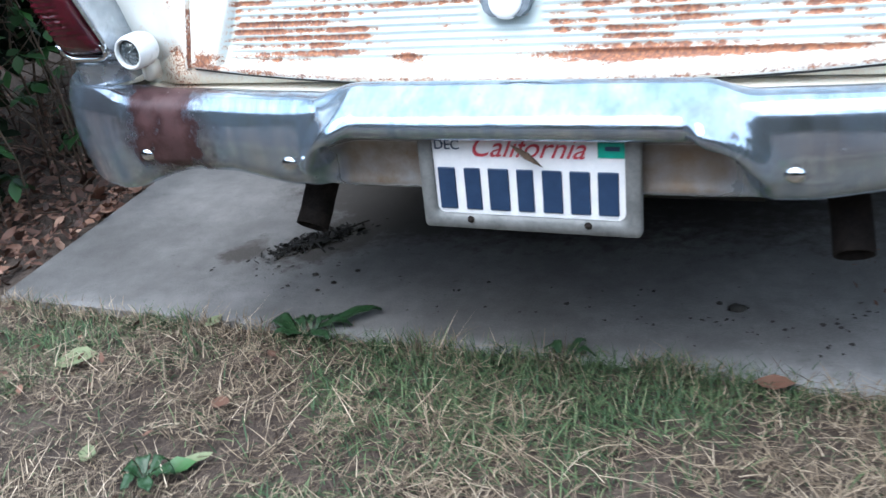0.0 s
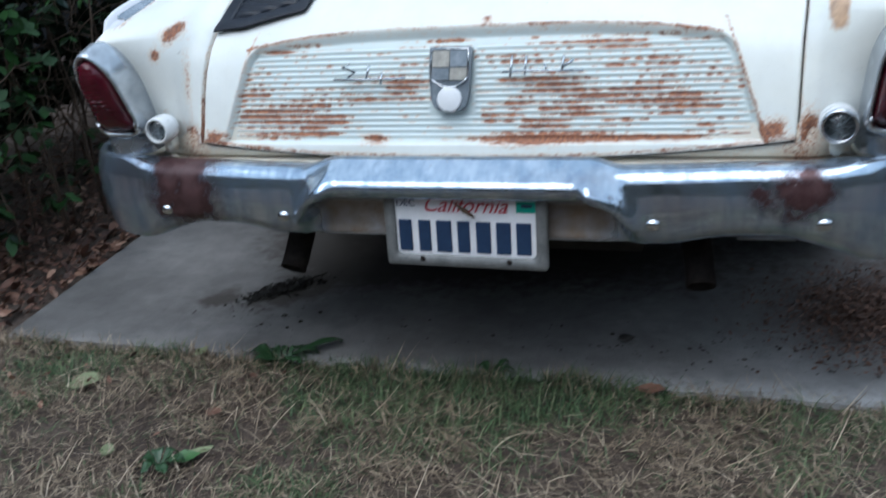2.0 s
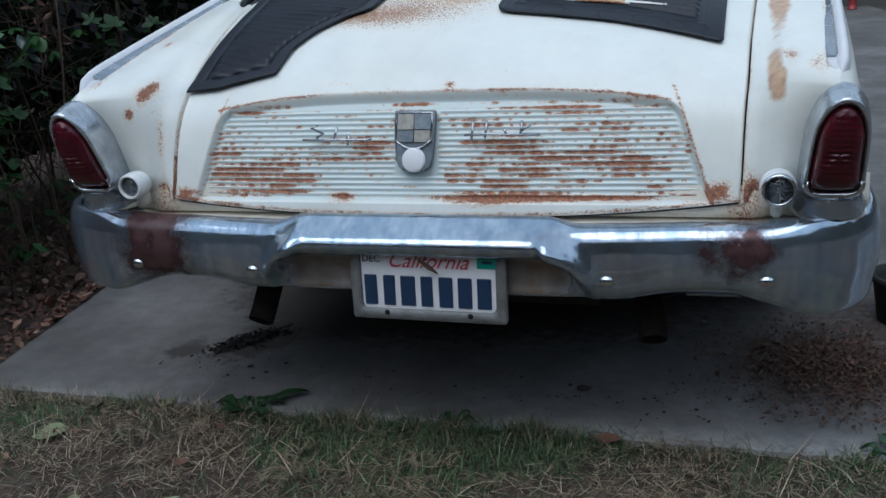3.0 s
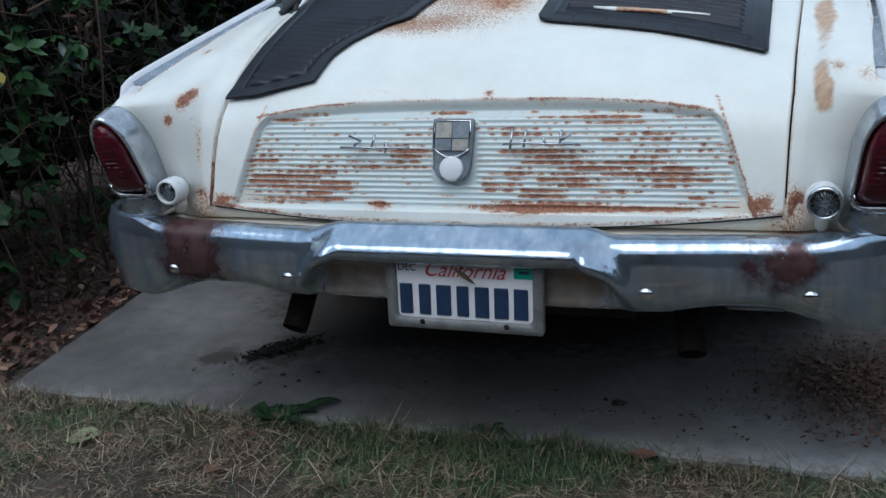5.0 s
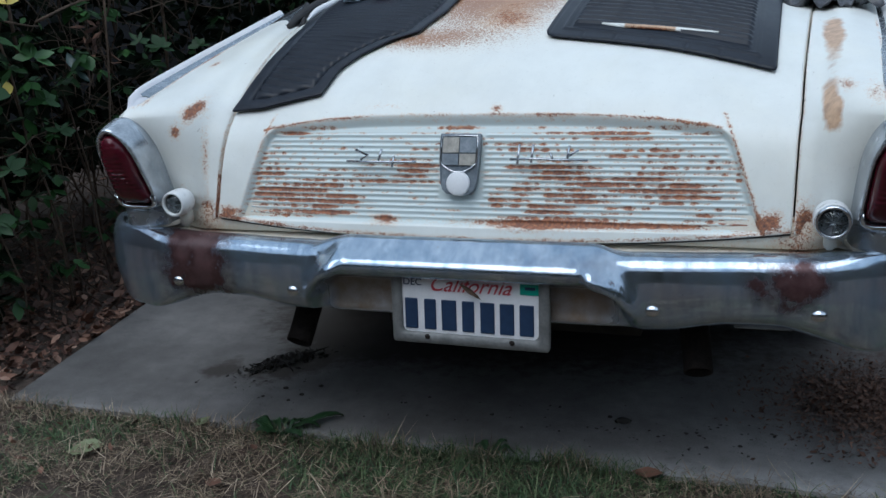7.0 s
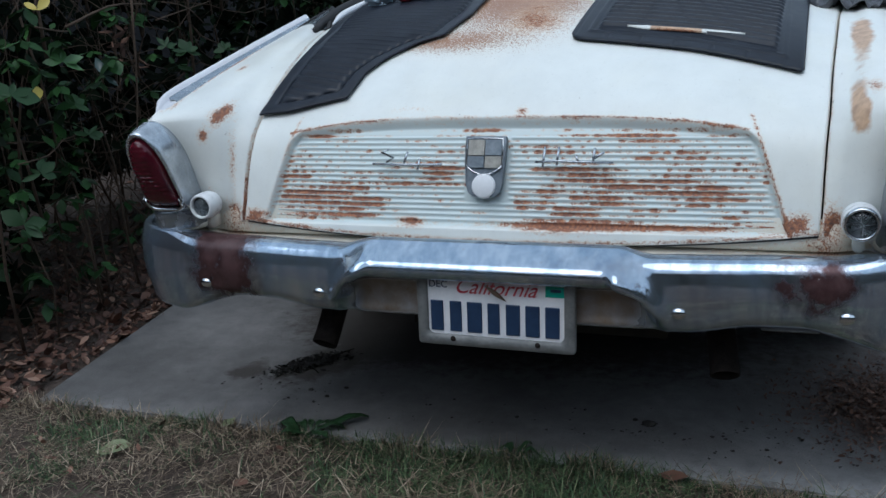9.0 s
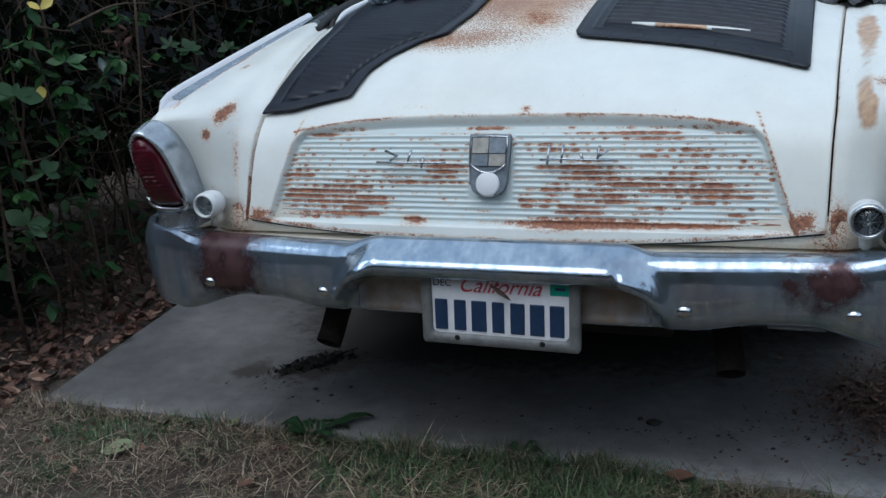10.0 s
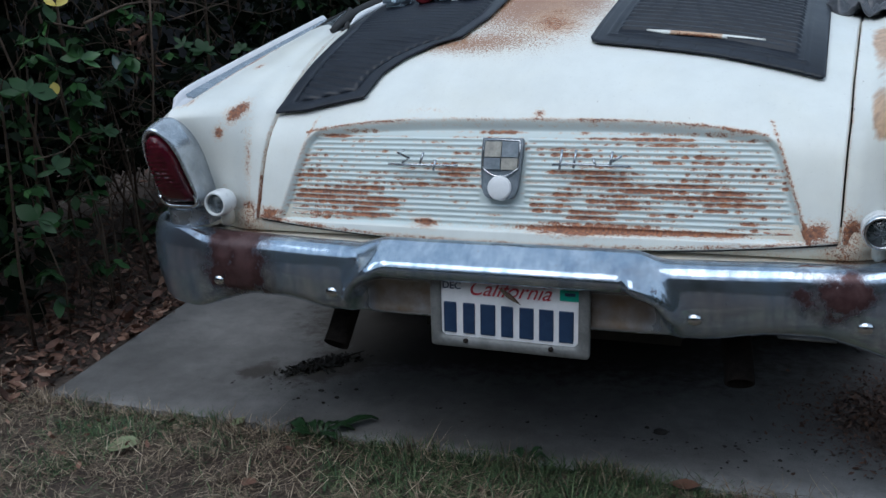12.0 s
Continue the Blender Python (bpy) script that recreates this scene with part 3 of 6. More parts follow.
def lid_rust(x, z, y):
    """How much rust the lid carries at each place."""
    d = 0.0
    if z < 0.80:
        m, side = panel_mask(x, z)
        k, zm, t = groove(z)
        heavy = sum(blob(x, zm, *f) for f in RUST_FIELD)
        thin = 0.30 if x > 0.03 or x < -0.28 else 0.20 if zm > 0.655 else -0.05
        much = 1.0 * min(heavy, 1.15) + thin + 0.52 * dash(x, k)
        much = float(np.clip(much, 0.0, 1.3))
        # the water lies on the ledge over each rib, so the rust spreads from there
        half = 0.12 + 0.25 * much
        d += 0.88 * much * math.exp(-(abs(t - 0.42) / half) ** 4) * m
        d += (blob(x, z, 0.20, 0.590, 0.19, 0.008, 1.25) + blob(x, z, 0.12, 0.585, 0.06, 0.010, 0.6) + blob(x, z, -0.185, 0.590, 0.03, 0.010, 1.0)
              + blob(x, z, -0.30, 0.598, 0.06, 0.006, 0.7) + blob(x, z, -0.42, 0.598, 0.08, 0.006, 0.8) + blob(x, z, 0.525, 0.596, 0.040, 0.008, 1.2) + blob(x, z, 0.556, 0.606, 0.018, 0.012, 1.1)
              + blob(x, z, -0.54, 0.594, 0.022, 0.010, 1.1) + blob(x, z, 0.40, 0.590, 0.09, 0.005, 0.6))
        edge = math.exp(-(side / 0.0035) ** 2)
        gap = lid_edge(float(S_OF_Z(z)), -1) + x if x < 0 else 1.0
        d += math.exp(-(gap / 0.004) ** 2) * (0.75 if z < 0.66 else 0.45)
        d += edge * (0.72 if x > 0 and z < 0.775 else 0.5 if z > 0.70 else 0.12)
        topline = panel_top(x) - z
        if abs(x) < 0.47:
            d += math.exp(-((topline - 0.0015) / 0.003) ** 2) * (0.72 if x > 0.12 or x < -0.25 else 0.35)
    d += math.exp(-((z - lid_bottom(x) - 0.003) / 0.005) ** 2) * 0.62
    d += blob(x, y, 0.01, 0.50, 0.07, 0.06, 0.55) + blob(x, y, -0.02, 0.60, 0.05, 0.10, 0.45)
    d += blob(x, z, -0.2, 0.806, 0.03, 0.006, 0.4) + blob(x, z, 0.04, 0.80, 0.01, 0.006, 0.8)
    return float(d)


def lid_bottom(x):
    """Height of the lid's lower edge, which sweeps up towards the corners."""
    return 0.553 + 0.029 * min(1.2, abs(x) / 0.575) ** 2.2


def swept(s, x):
    """Arc length with the lowest part of the panel drawn up to the lid's swept lower edge."""
    top, low = float(S_OF_Z(0.625)), float(S_OF_Z(0.562 + lid_bottom(x) - 0.553))
    return s if s >= top else low + max(s, 0.0) / top * (top - low)


def build_lid():
    s1 = float(S_OF_Z(0.80))
    rows = np.concatenate([[-0.0112, -0.0100, -0.006, -0.003], np.linspace(0, s1, 190), np.linspace(s1, ARC[-1], 90)[1:]])
    us = np.concatenate([[-1.0, -0.997], np.linspace(-0.993, 0.993, 400), [0.997, 1.0]])
    vs, rust, speck, stain, tint = [], [], [], [], []
    for row in rows:
        below = min(float(row), 0.0)
        for u in us:
            x = float(u * (lid_edge(max(row, 0.0), 1 if u > 0 else -1) - 0.0015))
            s = swept(float(row), x)
            y, z, ny, nz = prof(s)
            z += below
            lift = 0.0
            if z < 0.81:
                m, side = panel_mask(x, z)
                rib = 0.5 + 0.5 * math.cos((z - RIB0) / PITCH * 2 * math.pi)
                on = float(sstep(0.012, 0.022, side)) * float(sstep(RIB0 - 0.008, RIB0 - 0.004, z) * sstep(RIB1 + 0.008, RIB1 + 0.004, z))
                if z > 0.63:
                    on *= float(sstep(0.044, 0.052, abs(x + 0.026)))
                lift = -0.0165 * m + 0.0026 * (rib ** 1.5) * on * m
            if abs(u) > 0.995:
                lift -= 0.004 if abs(u) < 0.999 else 0.03
            if row < -0.0105:
                lift -= 0.02
            vs.append(deck(x, s, lift) + np.array((0, 0.1 * below, below)))
            rust.append(lid_rust(x, z, y))
            tint.append(panel_mask(x, z)[0] if z < 0.81 else 0.0)
            speck.append(float(blob(x, y, -0.06, 0.66, 0.22, 0.25, 1.35) + blob(x, y, -0.20, 0.41, 0.16, 0.05, 0.7)))
            stain.append(float(blob(x, y, 0.0, 0.50, 0.075, 0.05, 0.62) + blob(x, y, -0.02, 0.66, 0.08, 0.10, 0.5)))
    lid = obj("trunk_lid", vs, grid_faces(len(rows), len(us)), LID, car, "white ribbed trunk lid, heavily rusted", rust=rust, speck=speck, stain=stain, tint=tint)
    return lid


lid = build_lid()


def build_lid_gap_line():
    """Black tube added to draw the gap's shade as a line under the lid's lower edge."""
    pts = []
    for x in np.linspace(-0.566, 0.590, 60):
        p = deck(x, swept(0.0, x))
        pts.append((x, p[1] + 0.006, p[2] - 0.0125))
    obj("lid_gap_line", *tube(pts, 0.0027, 8), GASKET, car, "black rubber seal under the trunk lid")


build_lid_gap_line()


def fin_point(s):
    """The fender's outer top edge beside the lid's arc length s (car's right side)."""
    keys = [0.0, S_OF_Z(0.68), S_OF_Z(0.76), S_OF_Z(0.80), S_OF_Z(0.825), S_OF_Z(0.85), S_OF_Z(0.932), S_OF_Z(0.972), ARC[-1]]
    pts = np.array([(0.712, 0.185, 0.545), (0.718, 0.132, 0.69), (0.732, 0.092, 0.765), (0.742, 0.074, 0.802), (0.746, 0.080, 0.818),
                    (0.754, 0.20, 0.840), (0.772, 0.47, 0.884), (0.782, 0.70, 0.922), (0.795, 0.95, 0.962)])
    spread = s + np.linspace(-0.035, 0.035, 9) * float(sstep(0.0, 0.05, s))
    return np.array([np.interp(spread, keys, pts[:, k]).mean() for k in range(3)])


def fender_rust(x, y, z, side):
    if side < 0:
        d = blob(x, z, -0.628, 0.799, 0.012, 0.017, 1.1) + blob(x, z, -0.620, 0.812, 0.008, 0.012, 0.9) + blob(x, z, -0.650, 0.766, 0.008, 0.014, 1.0) + blob(x, y, -0.675, 0.36, 0.010, 0.014, 1.0) + blob(x, y, -0.735, 0.55, 0.010, 0.02, 0.9)
        d += blob(x, y, -0.742, 0.46, 0.014, 0.05, 1.0) + blob(x, y, -0.735, 0.14, 0.012, 0.02, 0.8) + blob(x, y, -0.738, 0.30, 0.006, 0.10, 0.6) + blob(x, z, -0.600, 0.70, 0.006, 0.06, 0.55) + blob(x, z, -0.605, 0.59, 0.018, 0.022, 1.2) + blob(x, z, -0.655, 0.61, 0.02, 0.03, 0.3)
    else:
        d = blob(x, z, 0.61, 0.60, 0.02, 0.03, 1.1)
        d += blob(x, z, 0.672, 0.836, 0.014, 0.006, 0.7) + blob(x, z, 0.715, 0.83, 0.012, 0.012, 0.5)
    return float(d)


def fender_stain(x, y, z, side):
    if side < 0:
        return 0.0
    return float(blob(x, z, 0.650, 0.800, 0.019, 0.042, 1.1) + blob(x, y, 0.668, 0.50, 0.026, 0.12, 1.0) + blob(x, z, 0.660, 0.87, 0.022, 0.03, 0.35))


def build_fender(side):
    s1 = float(S_OF_Z(0.80))
    rows = np.concatenate([[-0.012], np.linspace(0, s1, 60), np.linspace(s1, ARC[-1], 60)[1:]])
    ws = np.concatenate([[-0.02], np.linspace(0, 1, 50)])
    vs, rust, stain = [], [], []
    for s in rows:
        x = lid_edge(s, side) + (0.0010 if side > 0 else 0.0034)
        g = deck(x, swept(float(s), x))
        f = fin_point(s)
        _, _, ny, nz = prof(s)
        for w in ws:
            if w < 0:
                p = g + np.array((0.0, -ny * 0.03, -nz * 0.03))
            else:
                p = g * (1 - w) + f * w
                lift = 0.014 * math.sin(math.pi * w) * float(sstep(0.0, 0.1, max(s, 0.0))) - 0.007 * math.exp(-((w - 0.2) / 0.12) ** 2)
                p = p + np.array((0.0, ny * lift, nz * lift))
            q = (side * p[0], p[1], p[2] + min(float(s), 0.0))
            vs.append(q)
            # rust on the left gap's wall also paints in the gap's shade
            rust.append(fender_rust(*q, side) + (0.62 * math.exp(-((w - 0.86) / 0.018) ** 2) * (0.5 + 0.8 * noise.noise((q[1] * 14, side, 2.0))) if f[1] > 0.1 and s > 0.2 else 0.0) if w > 0 else ((1.0 if q[2] < 0.70 else 0.7) if w < 0 else (0.8 if q[2] < 0.67 else 0.3)) if side < 0 else 0.4)
            stain.append(fender_stain(*q, side))
    fs = grid_faces(len(rows), len(ws))
    if side < 0:
        fs = [f[::-1] for f in fs]
    obj("rear_fender", vs, fs, WHITE, car, "white rear fender with rust spots", rust=rust, stain=stain)
    # outer side of the fender, down to the sill
    off = [(0, 0), (0.012, -0.006), (0.026, -0.03), (0.042, -0.09), (0.058, -0.18), (0.066, -0.28), (0.055, -0.40), (0.03, -0.50)]
    off = curve_at(off, 22)
    ss = np.linspace(float(S_OF_Z(0.803)), ARC[-1], 40)
    vs, rust = [], []
    for s in ss:
        f = fin_point(s)
        for dx, dz in off:
            low = float(np.interp(f[1], [0.15, 0.5, 0.95], [0.46, 0.31, 0.25]))
            drop = dz * min(1.0, (f[2] - low) / 0.5)
            vs.append((side * (f[0] + dx), f[1] - 0.5 * drop * float(sstep(0.45, 0.1, f[1])), f[2] + drop))
            rust.append(0.0)
    fs = grid_faces(len(ss), len(off))
    if side < 0:
        fs = [f[::-1] for f in fs]
    obj("fender_side", vs, fs, WHITE, car, rust=rust)
    # chrome strip along the fin's edge
    sec = [(-0.024, 0.000), (-0.022, 0.005), (-0.009, 0.004), (-0.006, 0.010), (-0.001, 0.019), (0.006, 0.022), (0.013, 0.016), (0.017, 0.002), (0.018, -0.014)]
    ss = np.linspace(float(S_OF_Z(0.827)), ARC[-1], 60)
    vs = []
    for k, s in enumerate(ss):
        f = fin_point(s)
        grow = (0.05, 0.80, 0.94, 0.99)[k] if k < 4 else 1.0
        for dx, dz in sec:
            vs.append((side * (f[0] + dx * grow), f[1] - 0.006 * (1 - grow), f[2] + (dz + 0.006) * grow - 0.006))
    fs = grid_faces(len(ss), len(sec))
    if side < 0:
        fs = [f[::-1] for f in fs]
    trim = obj("fin_trim", vs, fs, TRIM, car, "pale dull metal strip along the fin")
    # grey channel along the strip's inner side
    m = len(sec)
    inner = [tuple(vs[k * m + q][i] + (0, 0, 0.0024)[i] for i in range(3)) for k in range(2, len(ss)) for q in (0, 1, 2, 3)]
    fs = grid_faces(len(ss) - 2, 4)
    obj("trim_channel", inner, [f[::-1] for f in fs] if side < 0 else fs, LAMP_GREY, trim, "grey metal channel")


for side in (-1, 1):
    build_fender(side)


BUMPER_PATH = curve_at([(0, 0.030), (0.25, 0.032), (0.36, 0.043), (0.5, 0.050), (0.64, 0.060), (0.735, 0.085), (0.80, 0.130), (0.838, 0.21), (0.848, 0.36)], 150)


def build_sill_ledge():
    """The painted strip between the lid and the bumper, on which the lamps stand."""
    xs = np.linspace(-0.825, 0.825, 120)
    vs, rust = [], []
    for x in xs:
        a = abs(x)
        front = float(np.interp(a, BUMPER_PATH[:, 0], BUMPER_PATH[:, 1])) + 0.022
        back = max(0.145, front + 0.10)
        wall = min(back, 0.134 + 0.1 * float(sstep(0.6, 0.8, a)))
        # upright strip behind the lid's lower edge
        for dy, z in ((0.012, 0.61), (0.002, 0.575), (0.0, 0.552)):
            vs.append((x, wall + dy, z))
            rust.append(0.12 + 0.45 * blob(a, 0, 0.60, 0, 0.03, 1))
        for t in np.linspace(0, 1, 10):
            vs.append((x, front + (back - front) * (1 - t), 0.5455 - 0.010 * t - 0.006 * float(sstep(0.6, 0.8, a)) + 0.003 * math.sin(t * math.pi)))
            rust.append(0.16 + 0.4 * blob(a, 0, 0.61, 0, 0.035, 1) if t < 0.6 else 0.12)
    fs = [f[::-1] for f in grid_faces(len(xs), 13)]
    obj("rear_valance", vs, fs, CREAM, car, "dirty cream strip under the trunk lid", rust=rust)


build_sill_ledge()



def bumper_sections(a):
    """Outline (out, height) of the bumper at distance a from the car's middle."""
    zt = 0.552 + 0.015 * float(sstep(0.32, 0.24, a)) + 0.003 * float(sstep(0.38, 0.54, a)) + 0.008 * float(sstep(0.62, 0.72, a))
    zb = 0.406 + 0.017 * float(sstep(0.37, 0.50, a)) - 0.042 * float(sstep(0.56, 0.74, a))
    h = zt - zb
    plain = [(-0.060, -0.004 + zt), (-0.040, zt + 0.001), (-0.022, zt), (-0.008, zt - 0.006), (0.002, zt - 0.018), (0.007, zt - 0.038), (0.009, zt - 0.40 * h), (0.009, zt - 0.52 * h),
             (0.006, zt - 0.66 * h), (0.001, zt - 0.8 * h), (-0.008, zb + 0.014), (-0.02, zb + 0.004), (-0.034, zb), (-0.060, zb + 0.006)]
    hollow = [(-0.060, zt - 0.004), (-0.046, zt + 0.001), (-0.036, zt), (-0.026, zt - 0.004), (0.018, zt - 0.029), (0.026, zt - 0.040), (0.027, zt - 0.049), (0.018, zt - 0.063),
              (0.000, zt - 0.069), (-0.024, zt - 0.077), (-0.032, zt - 0.096), (-0.032, zb + 0.03), (-0.028, zb + 0.008), (-0.045, zb)]
    cs = [1 - float(sstep(0.235 + 0.005 * j, 0.295 + 0.004 * j, a)) for j in range(14)]
    tuck = 1 - 0.65 * float(sstep(0.66, 0.74, a))
    return [((p[0] * (tuck if p[0] < 0 else 1)) * (1 - c) + q[0] * c, p[1] * (1 - c) + q[1] * c) for p, q, c in zip(plain, hollow, cs)]


def ridge(a, z):
    """The fold that leads from the shelf's lip down past the hollow's end."""
    zr = float(np.interp(a, [0.235, 0.325], [0.522, 0.448]))
    d = z - zr
    return 0.023 * float(sstep(0.225, 0.255, a) * sstep(0.350, 0.300, a)) * math.exp(-(d / (0.034 if d > 0 else 0.010)) ** 2)


def build_bumper():
    path = [(-x, y) for x, y in BUMPER_PATH[:0:-1]] + [tuple(p) for p in BUMPER_PATH]
    path = np.array(path)
    path[:, 0] = np.where(path[:, 0] < -0.6, -0.6 + (path[:, 0] + 0.6) * 1.20, path[:, 0])
    tan = np.gradient(path, axis=0)
    tan /= np.linalg.norm(tan, axis=1)[:, None]
    vs, rust, stain = [], [], []
    n = 56
    for (x, y), (tx, ty) in zip(path, tan):
        nx, ny = ty, -tx
        for o, z in curve_at(bumper_sections(abs(x)), n):
            o += ridge(abs(x), z)
            px, py = x + nx * o, y + ny * o
            vs.append((px, py, z))
            left = 1.0 * float(sstep(-0.76, -0.61, px) * sstep(-0.41, -0.58, px)) * (1 - 0.35 * float(sstep(0.46, 0.42, z)))
            right = 1.1 * math.exp(-((abs(px - 0.588) / 0.085) ** 2.0 + (abs(z - 0.510) / 0.055) ** 2.2))
            dusty = 1.0 * float(sstep(0.32, 0.26, abs(px)) * sstep(0.492, 0.48, z) * sstep(0.405, 0.42, z))
            rust.append(max(left, right) if py < 0.15 else 0.0)
            stain.append(dusty if py < 0.15 else 0.0)
    b = obj("bumper", vs, [f[::-1] for f in grid_faces(len(path), n)], CHROME, car, "dented chrome bumper with brown bare patches", rust=rust, stain=stain)
    for x, z in ((-0.64, 0.457), (-0.36, 0.455), (0.359, 0.455), (0.64, 0.457)):
        y = float(np.interp(abs(x), BUMPER_PATH[:, 0], BUMPER_PATH[:, 1])) - 0.004
        bm = lathe_bm([(0.0, -0.009), (0.005, -0.0085), (0.009, -0.006), (0.0115, 0.0), (0.0115, 0.006)], 20)
        bolt = part("bumper_bolt", bm, BRIGHT, b, "bright round bolt head")
        bolt.location = (x, y, z)
        bolt.scale = (1.3, 1.0, 1.05)
    return b


bumper = build_bumper()


def outline(w, z0, z1, n=28, inner=1):
    """Tall lamp outline with a round head. Points (x, z)."""
    rows = []
    for h in (0.5 - 0.5 * np.cos(np.linspace(0, math.pi, n))):
        top = math.sqrt(max(0.0, 1 - max(0.0, (h - 0.56) / 0.44) ** 2.2))
        bot = math.sqrt(max(0.0, 1 - max(0.0, (0.11 - h) / 0.11) ** 2)) * 0.55 + 0.45
        a, b = w * 1.06 * (1 - 0.30 * h), w * (1 - 0.03 * h)
        mid, half = (b - a) / 2, (a + b) / 2 * top * bot
        rows.append((mid, half, z0 + (z1 - z0) * h))
    right = [(m + q, z) for m, q, z in rows]
    left = [(m - q, z) for m, q, z in rows[-2::-1]]
    return [(inner * x, z) for x, z in right + left]


def build_taillight(cx, foot, side):
    face = lambda z: 0.088 - 0.40 * (z - 0.61)
    seat = lambda z: 0.152 - 0.50 * (z - 0.63)
    loops = []
    for w, z0, z1, k, off in ((0.056, 0.580, 0.803, 0, 0.05), (0.0575, 0.582, 0.805, 0, 0.0), (0.0565, 0.586, 0.803, 0.08, 0.0), (0.0535, 0.596, 0.797, 0.55, 0.0), (0.0505, 0.604, 0.791, 0.9, 0.0),
                              (0.0480, 0.607, 0.787, 1, -0.002), (0.0445, 0.611, 0.782, 1, -0.003), (0.0420, 0.615, 0.778, 1, 0.002), (0.0405, 0.618, 0.775, 1, 0.012), (0.040, 0.619, 0.774, 1, 0.03)):
        loops.append([(cx + x, seat(z) * (1 - k) + face(z) * k + off, z) for x, z in outline(w, z0, z1, 28, side)])
    n = len(loops[0])
    vs = [p for l in loops for p in l]
    fs = [(i * n + k, i * n + (k + 1) % n, (i + 1) * n + (k + 1) % n, (i + 1) * n + k) for i in range(len(loops) - 1) for k in range(n)]
    bez = obj("taillight", vs, fs, SILVER, car, "pale silver taillight housing with a dark red lens")
    vs, fs = [], []
    m = 22
    shape = outline(0.0400, 0.6165, 0.7760, 40, side)
    k = len(shape)
    for j in range(m + 1):
        r = 1 - j / m
        for x, z in shape:
            zz = 0.690 + (z - 0.690) * r
            rib = 0.0021 * math.cos(zz / 0.0098 * 2 * math.pi) * float(sstep(0.02, 0.12, 1 - r)) * float(sstep(0.648, 0.656, zz))
            vs.append((cx + x * r, face(zz) + 0.008 - 0.036 * (max(0, 1 - r ** 3)) ** 0.5 + rib, zz))
    fs = [(j * k + i, j * k + (i + 1) % k, (j + 1) * k + (i + 1) % k, (j + 1) * k + i) for j in range(m) for i in range(k)]
    obj("lens", vs, fs, LENS, bez, "dark red ribbed lens")
    rim = [(cx + x, face(z) - 0.003, z) for x, z in outline(0.0455, 0.610, 0.783, 28, side) if z < 0.640]
    rim.sort(key=lambda p: p[0])
    obj("lens_rim", *tube(rim, 0.0048, 10), BRIGHT, bez, "bright chrome lip under the lens")
    vs, fs = [], []
    ring = 40
    for rx, ry, cy, z in ((0.060, 0.062, 0.155, 0.562), (0.0605, 0.062, 0.155, 0.571), (0.059, 0.061, 0.153, 0.581), (0.055, 0.060, 0.146, 0.594), (0.050, 0.056, 0.144, 0.607), (0.030, 0.04, 0.142, 0.612)):
        for q in range(ring):
            a = 2 * math.pi * q / ring
            vs.append((foot + rx * math.cos(a), cy + ry * math.sin(a), z))
    fs = [(i * ring + q, i * ring + (q + 1) % ring, (i + 1) * ring + (q + 1) % ring, (i + 1) * ring + q) for i in range(5) for q in range(ring)]
    obj("lamp_base", vs, fs, LAMP_GREY, bez, "grey metal lamp base")
    vs = []
    for rx, ry, z in ((0.062, 0.060, 0.556), (0.064, 0.062, 0.560), (0.064, 0.062, 0.564), (0.062, 0.060, 0.566), (0.050, 0.05, 0.566), (0.02, 0.02, 0.566)):
        for q in range(ring):
            a = 2 * math.pi * q / ring
            vs.append((foot + rx * math.cos(a), 0.162 + ry * math.sin(a), z))
    obj("lamp_plinth", vs, list(fs), CREAM, bez, "dirty cream painted plinth")


build_taillight(-0.737, -0.748, -1)
build_taillight(0.744, 0.746, 1)


def build_backup(cx, ring_mat, size):
    bm = lathe_bm([(0.0, 0.062), (0.012, 0.060), (0.020, 0.058), (0.0285, 0.052), (0.0325, 0.040), (0.0335, 0.022), (0.0325, 0.004), (0.0305, -0.002), (0.0265, -0.003), (0.025, 0.003), (0.024, 0.010), (0.0, 0.012)], 36)
    body = part("reversing_lamp", bm, LAMP_WHITE, car, "small round reversing lamp on the fender")
    body.location, body.scale = (cx, 0.078, 0.619), (size,) * 3
    g = part("lamp_glass", lathe_bm([(0.0, -0.006), (0.012, -0.004), (0.02, 0.0), (0.0245, 0.005), (0.0, 0.0095)], 32), GLASS, body, "clear ribbed glass")
    g.visible_shadow = False
    part("reflector", lathe_bm([(0.0, 0.010), (0.008, 0.0099), (0.02, 0.006), (0.0245, 0.004)], 32), LAMP_GREY, body)
    for k in range(8):
        a = math.pi * k / 4
        obj("glass_rib", *tube([(0.004 * math.cos(a), -0.0062, 0.004 * math.sin(a)), (0.013 * math.cos(a), -0.0040, 0.013 * math.sin(a)), (0.022 * math.cos(a), 0.0018, 0.022 * math.sin(a))], 0.0009, 6), LAMP_DARK, body)
    part("lamp_ring", lathe_bm([(0.0245, 0.004), (0.0248, -0.003), (0.0275, -0.0055), (0.0305, -0.003), (0.0322, 0.003)], 32, caps=False), ring_mat, body)
    st = part("lamp_bracket", box_bm(-0.010, 0.010, 0.03, 0.07, -0.062, -0.026, 0.004), CREAM, body)
    return body


build_backup(-0.645, LAMP_WHITE, 0.86)
build_backup(0.655, BRIGHT, 0.95)


# ---- badge and lettering-shaped bars ----
def lid_y(x, z, lift):
    return deck(x, float(S_OF_Z(z)), lift)


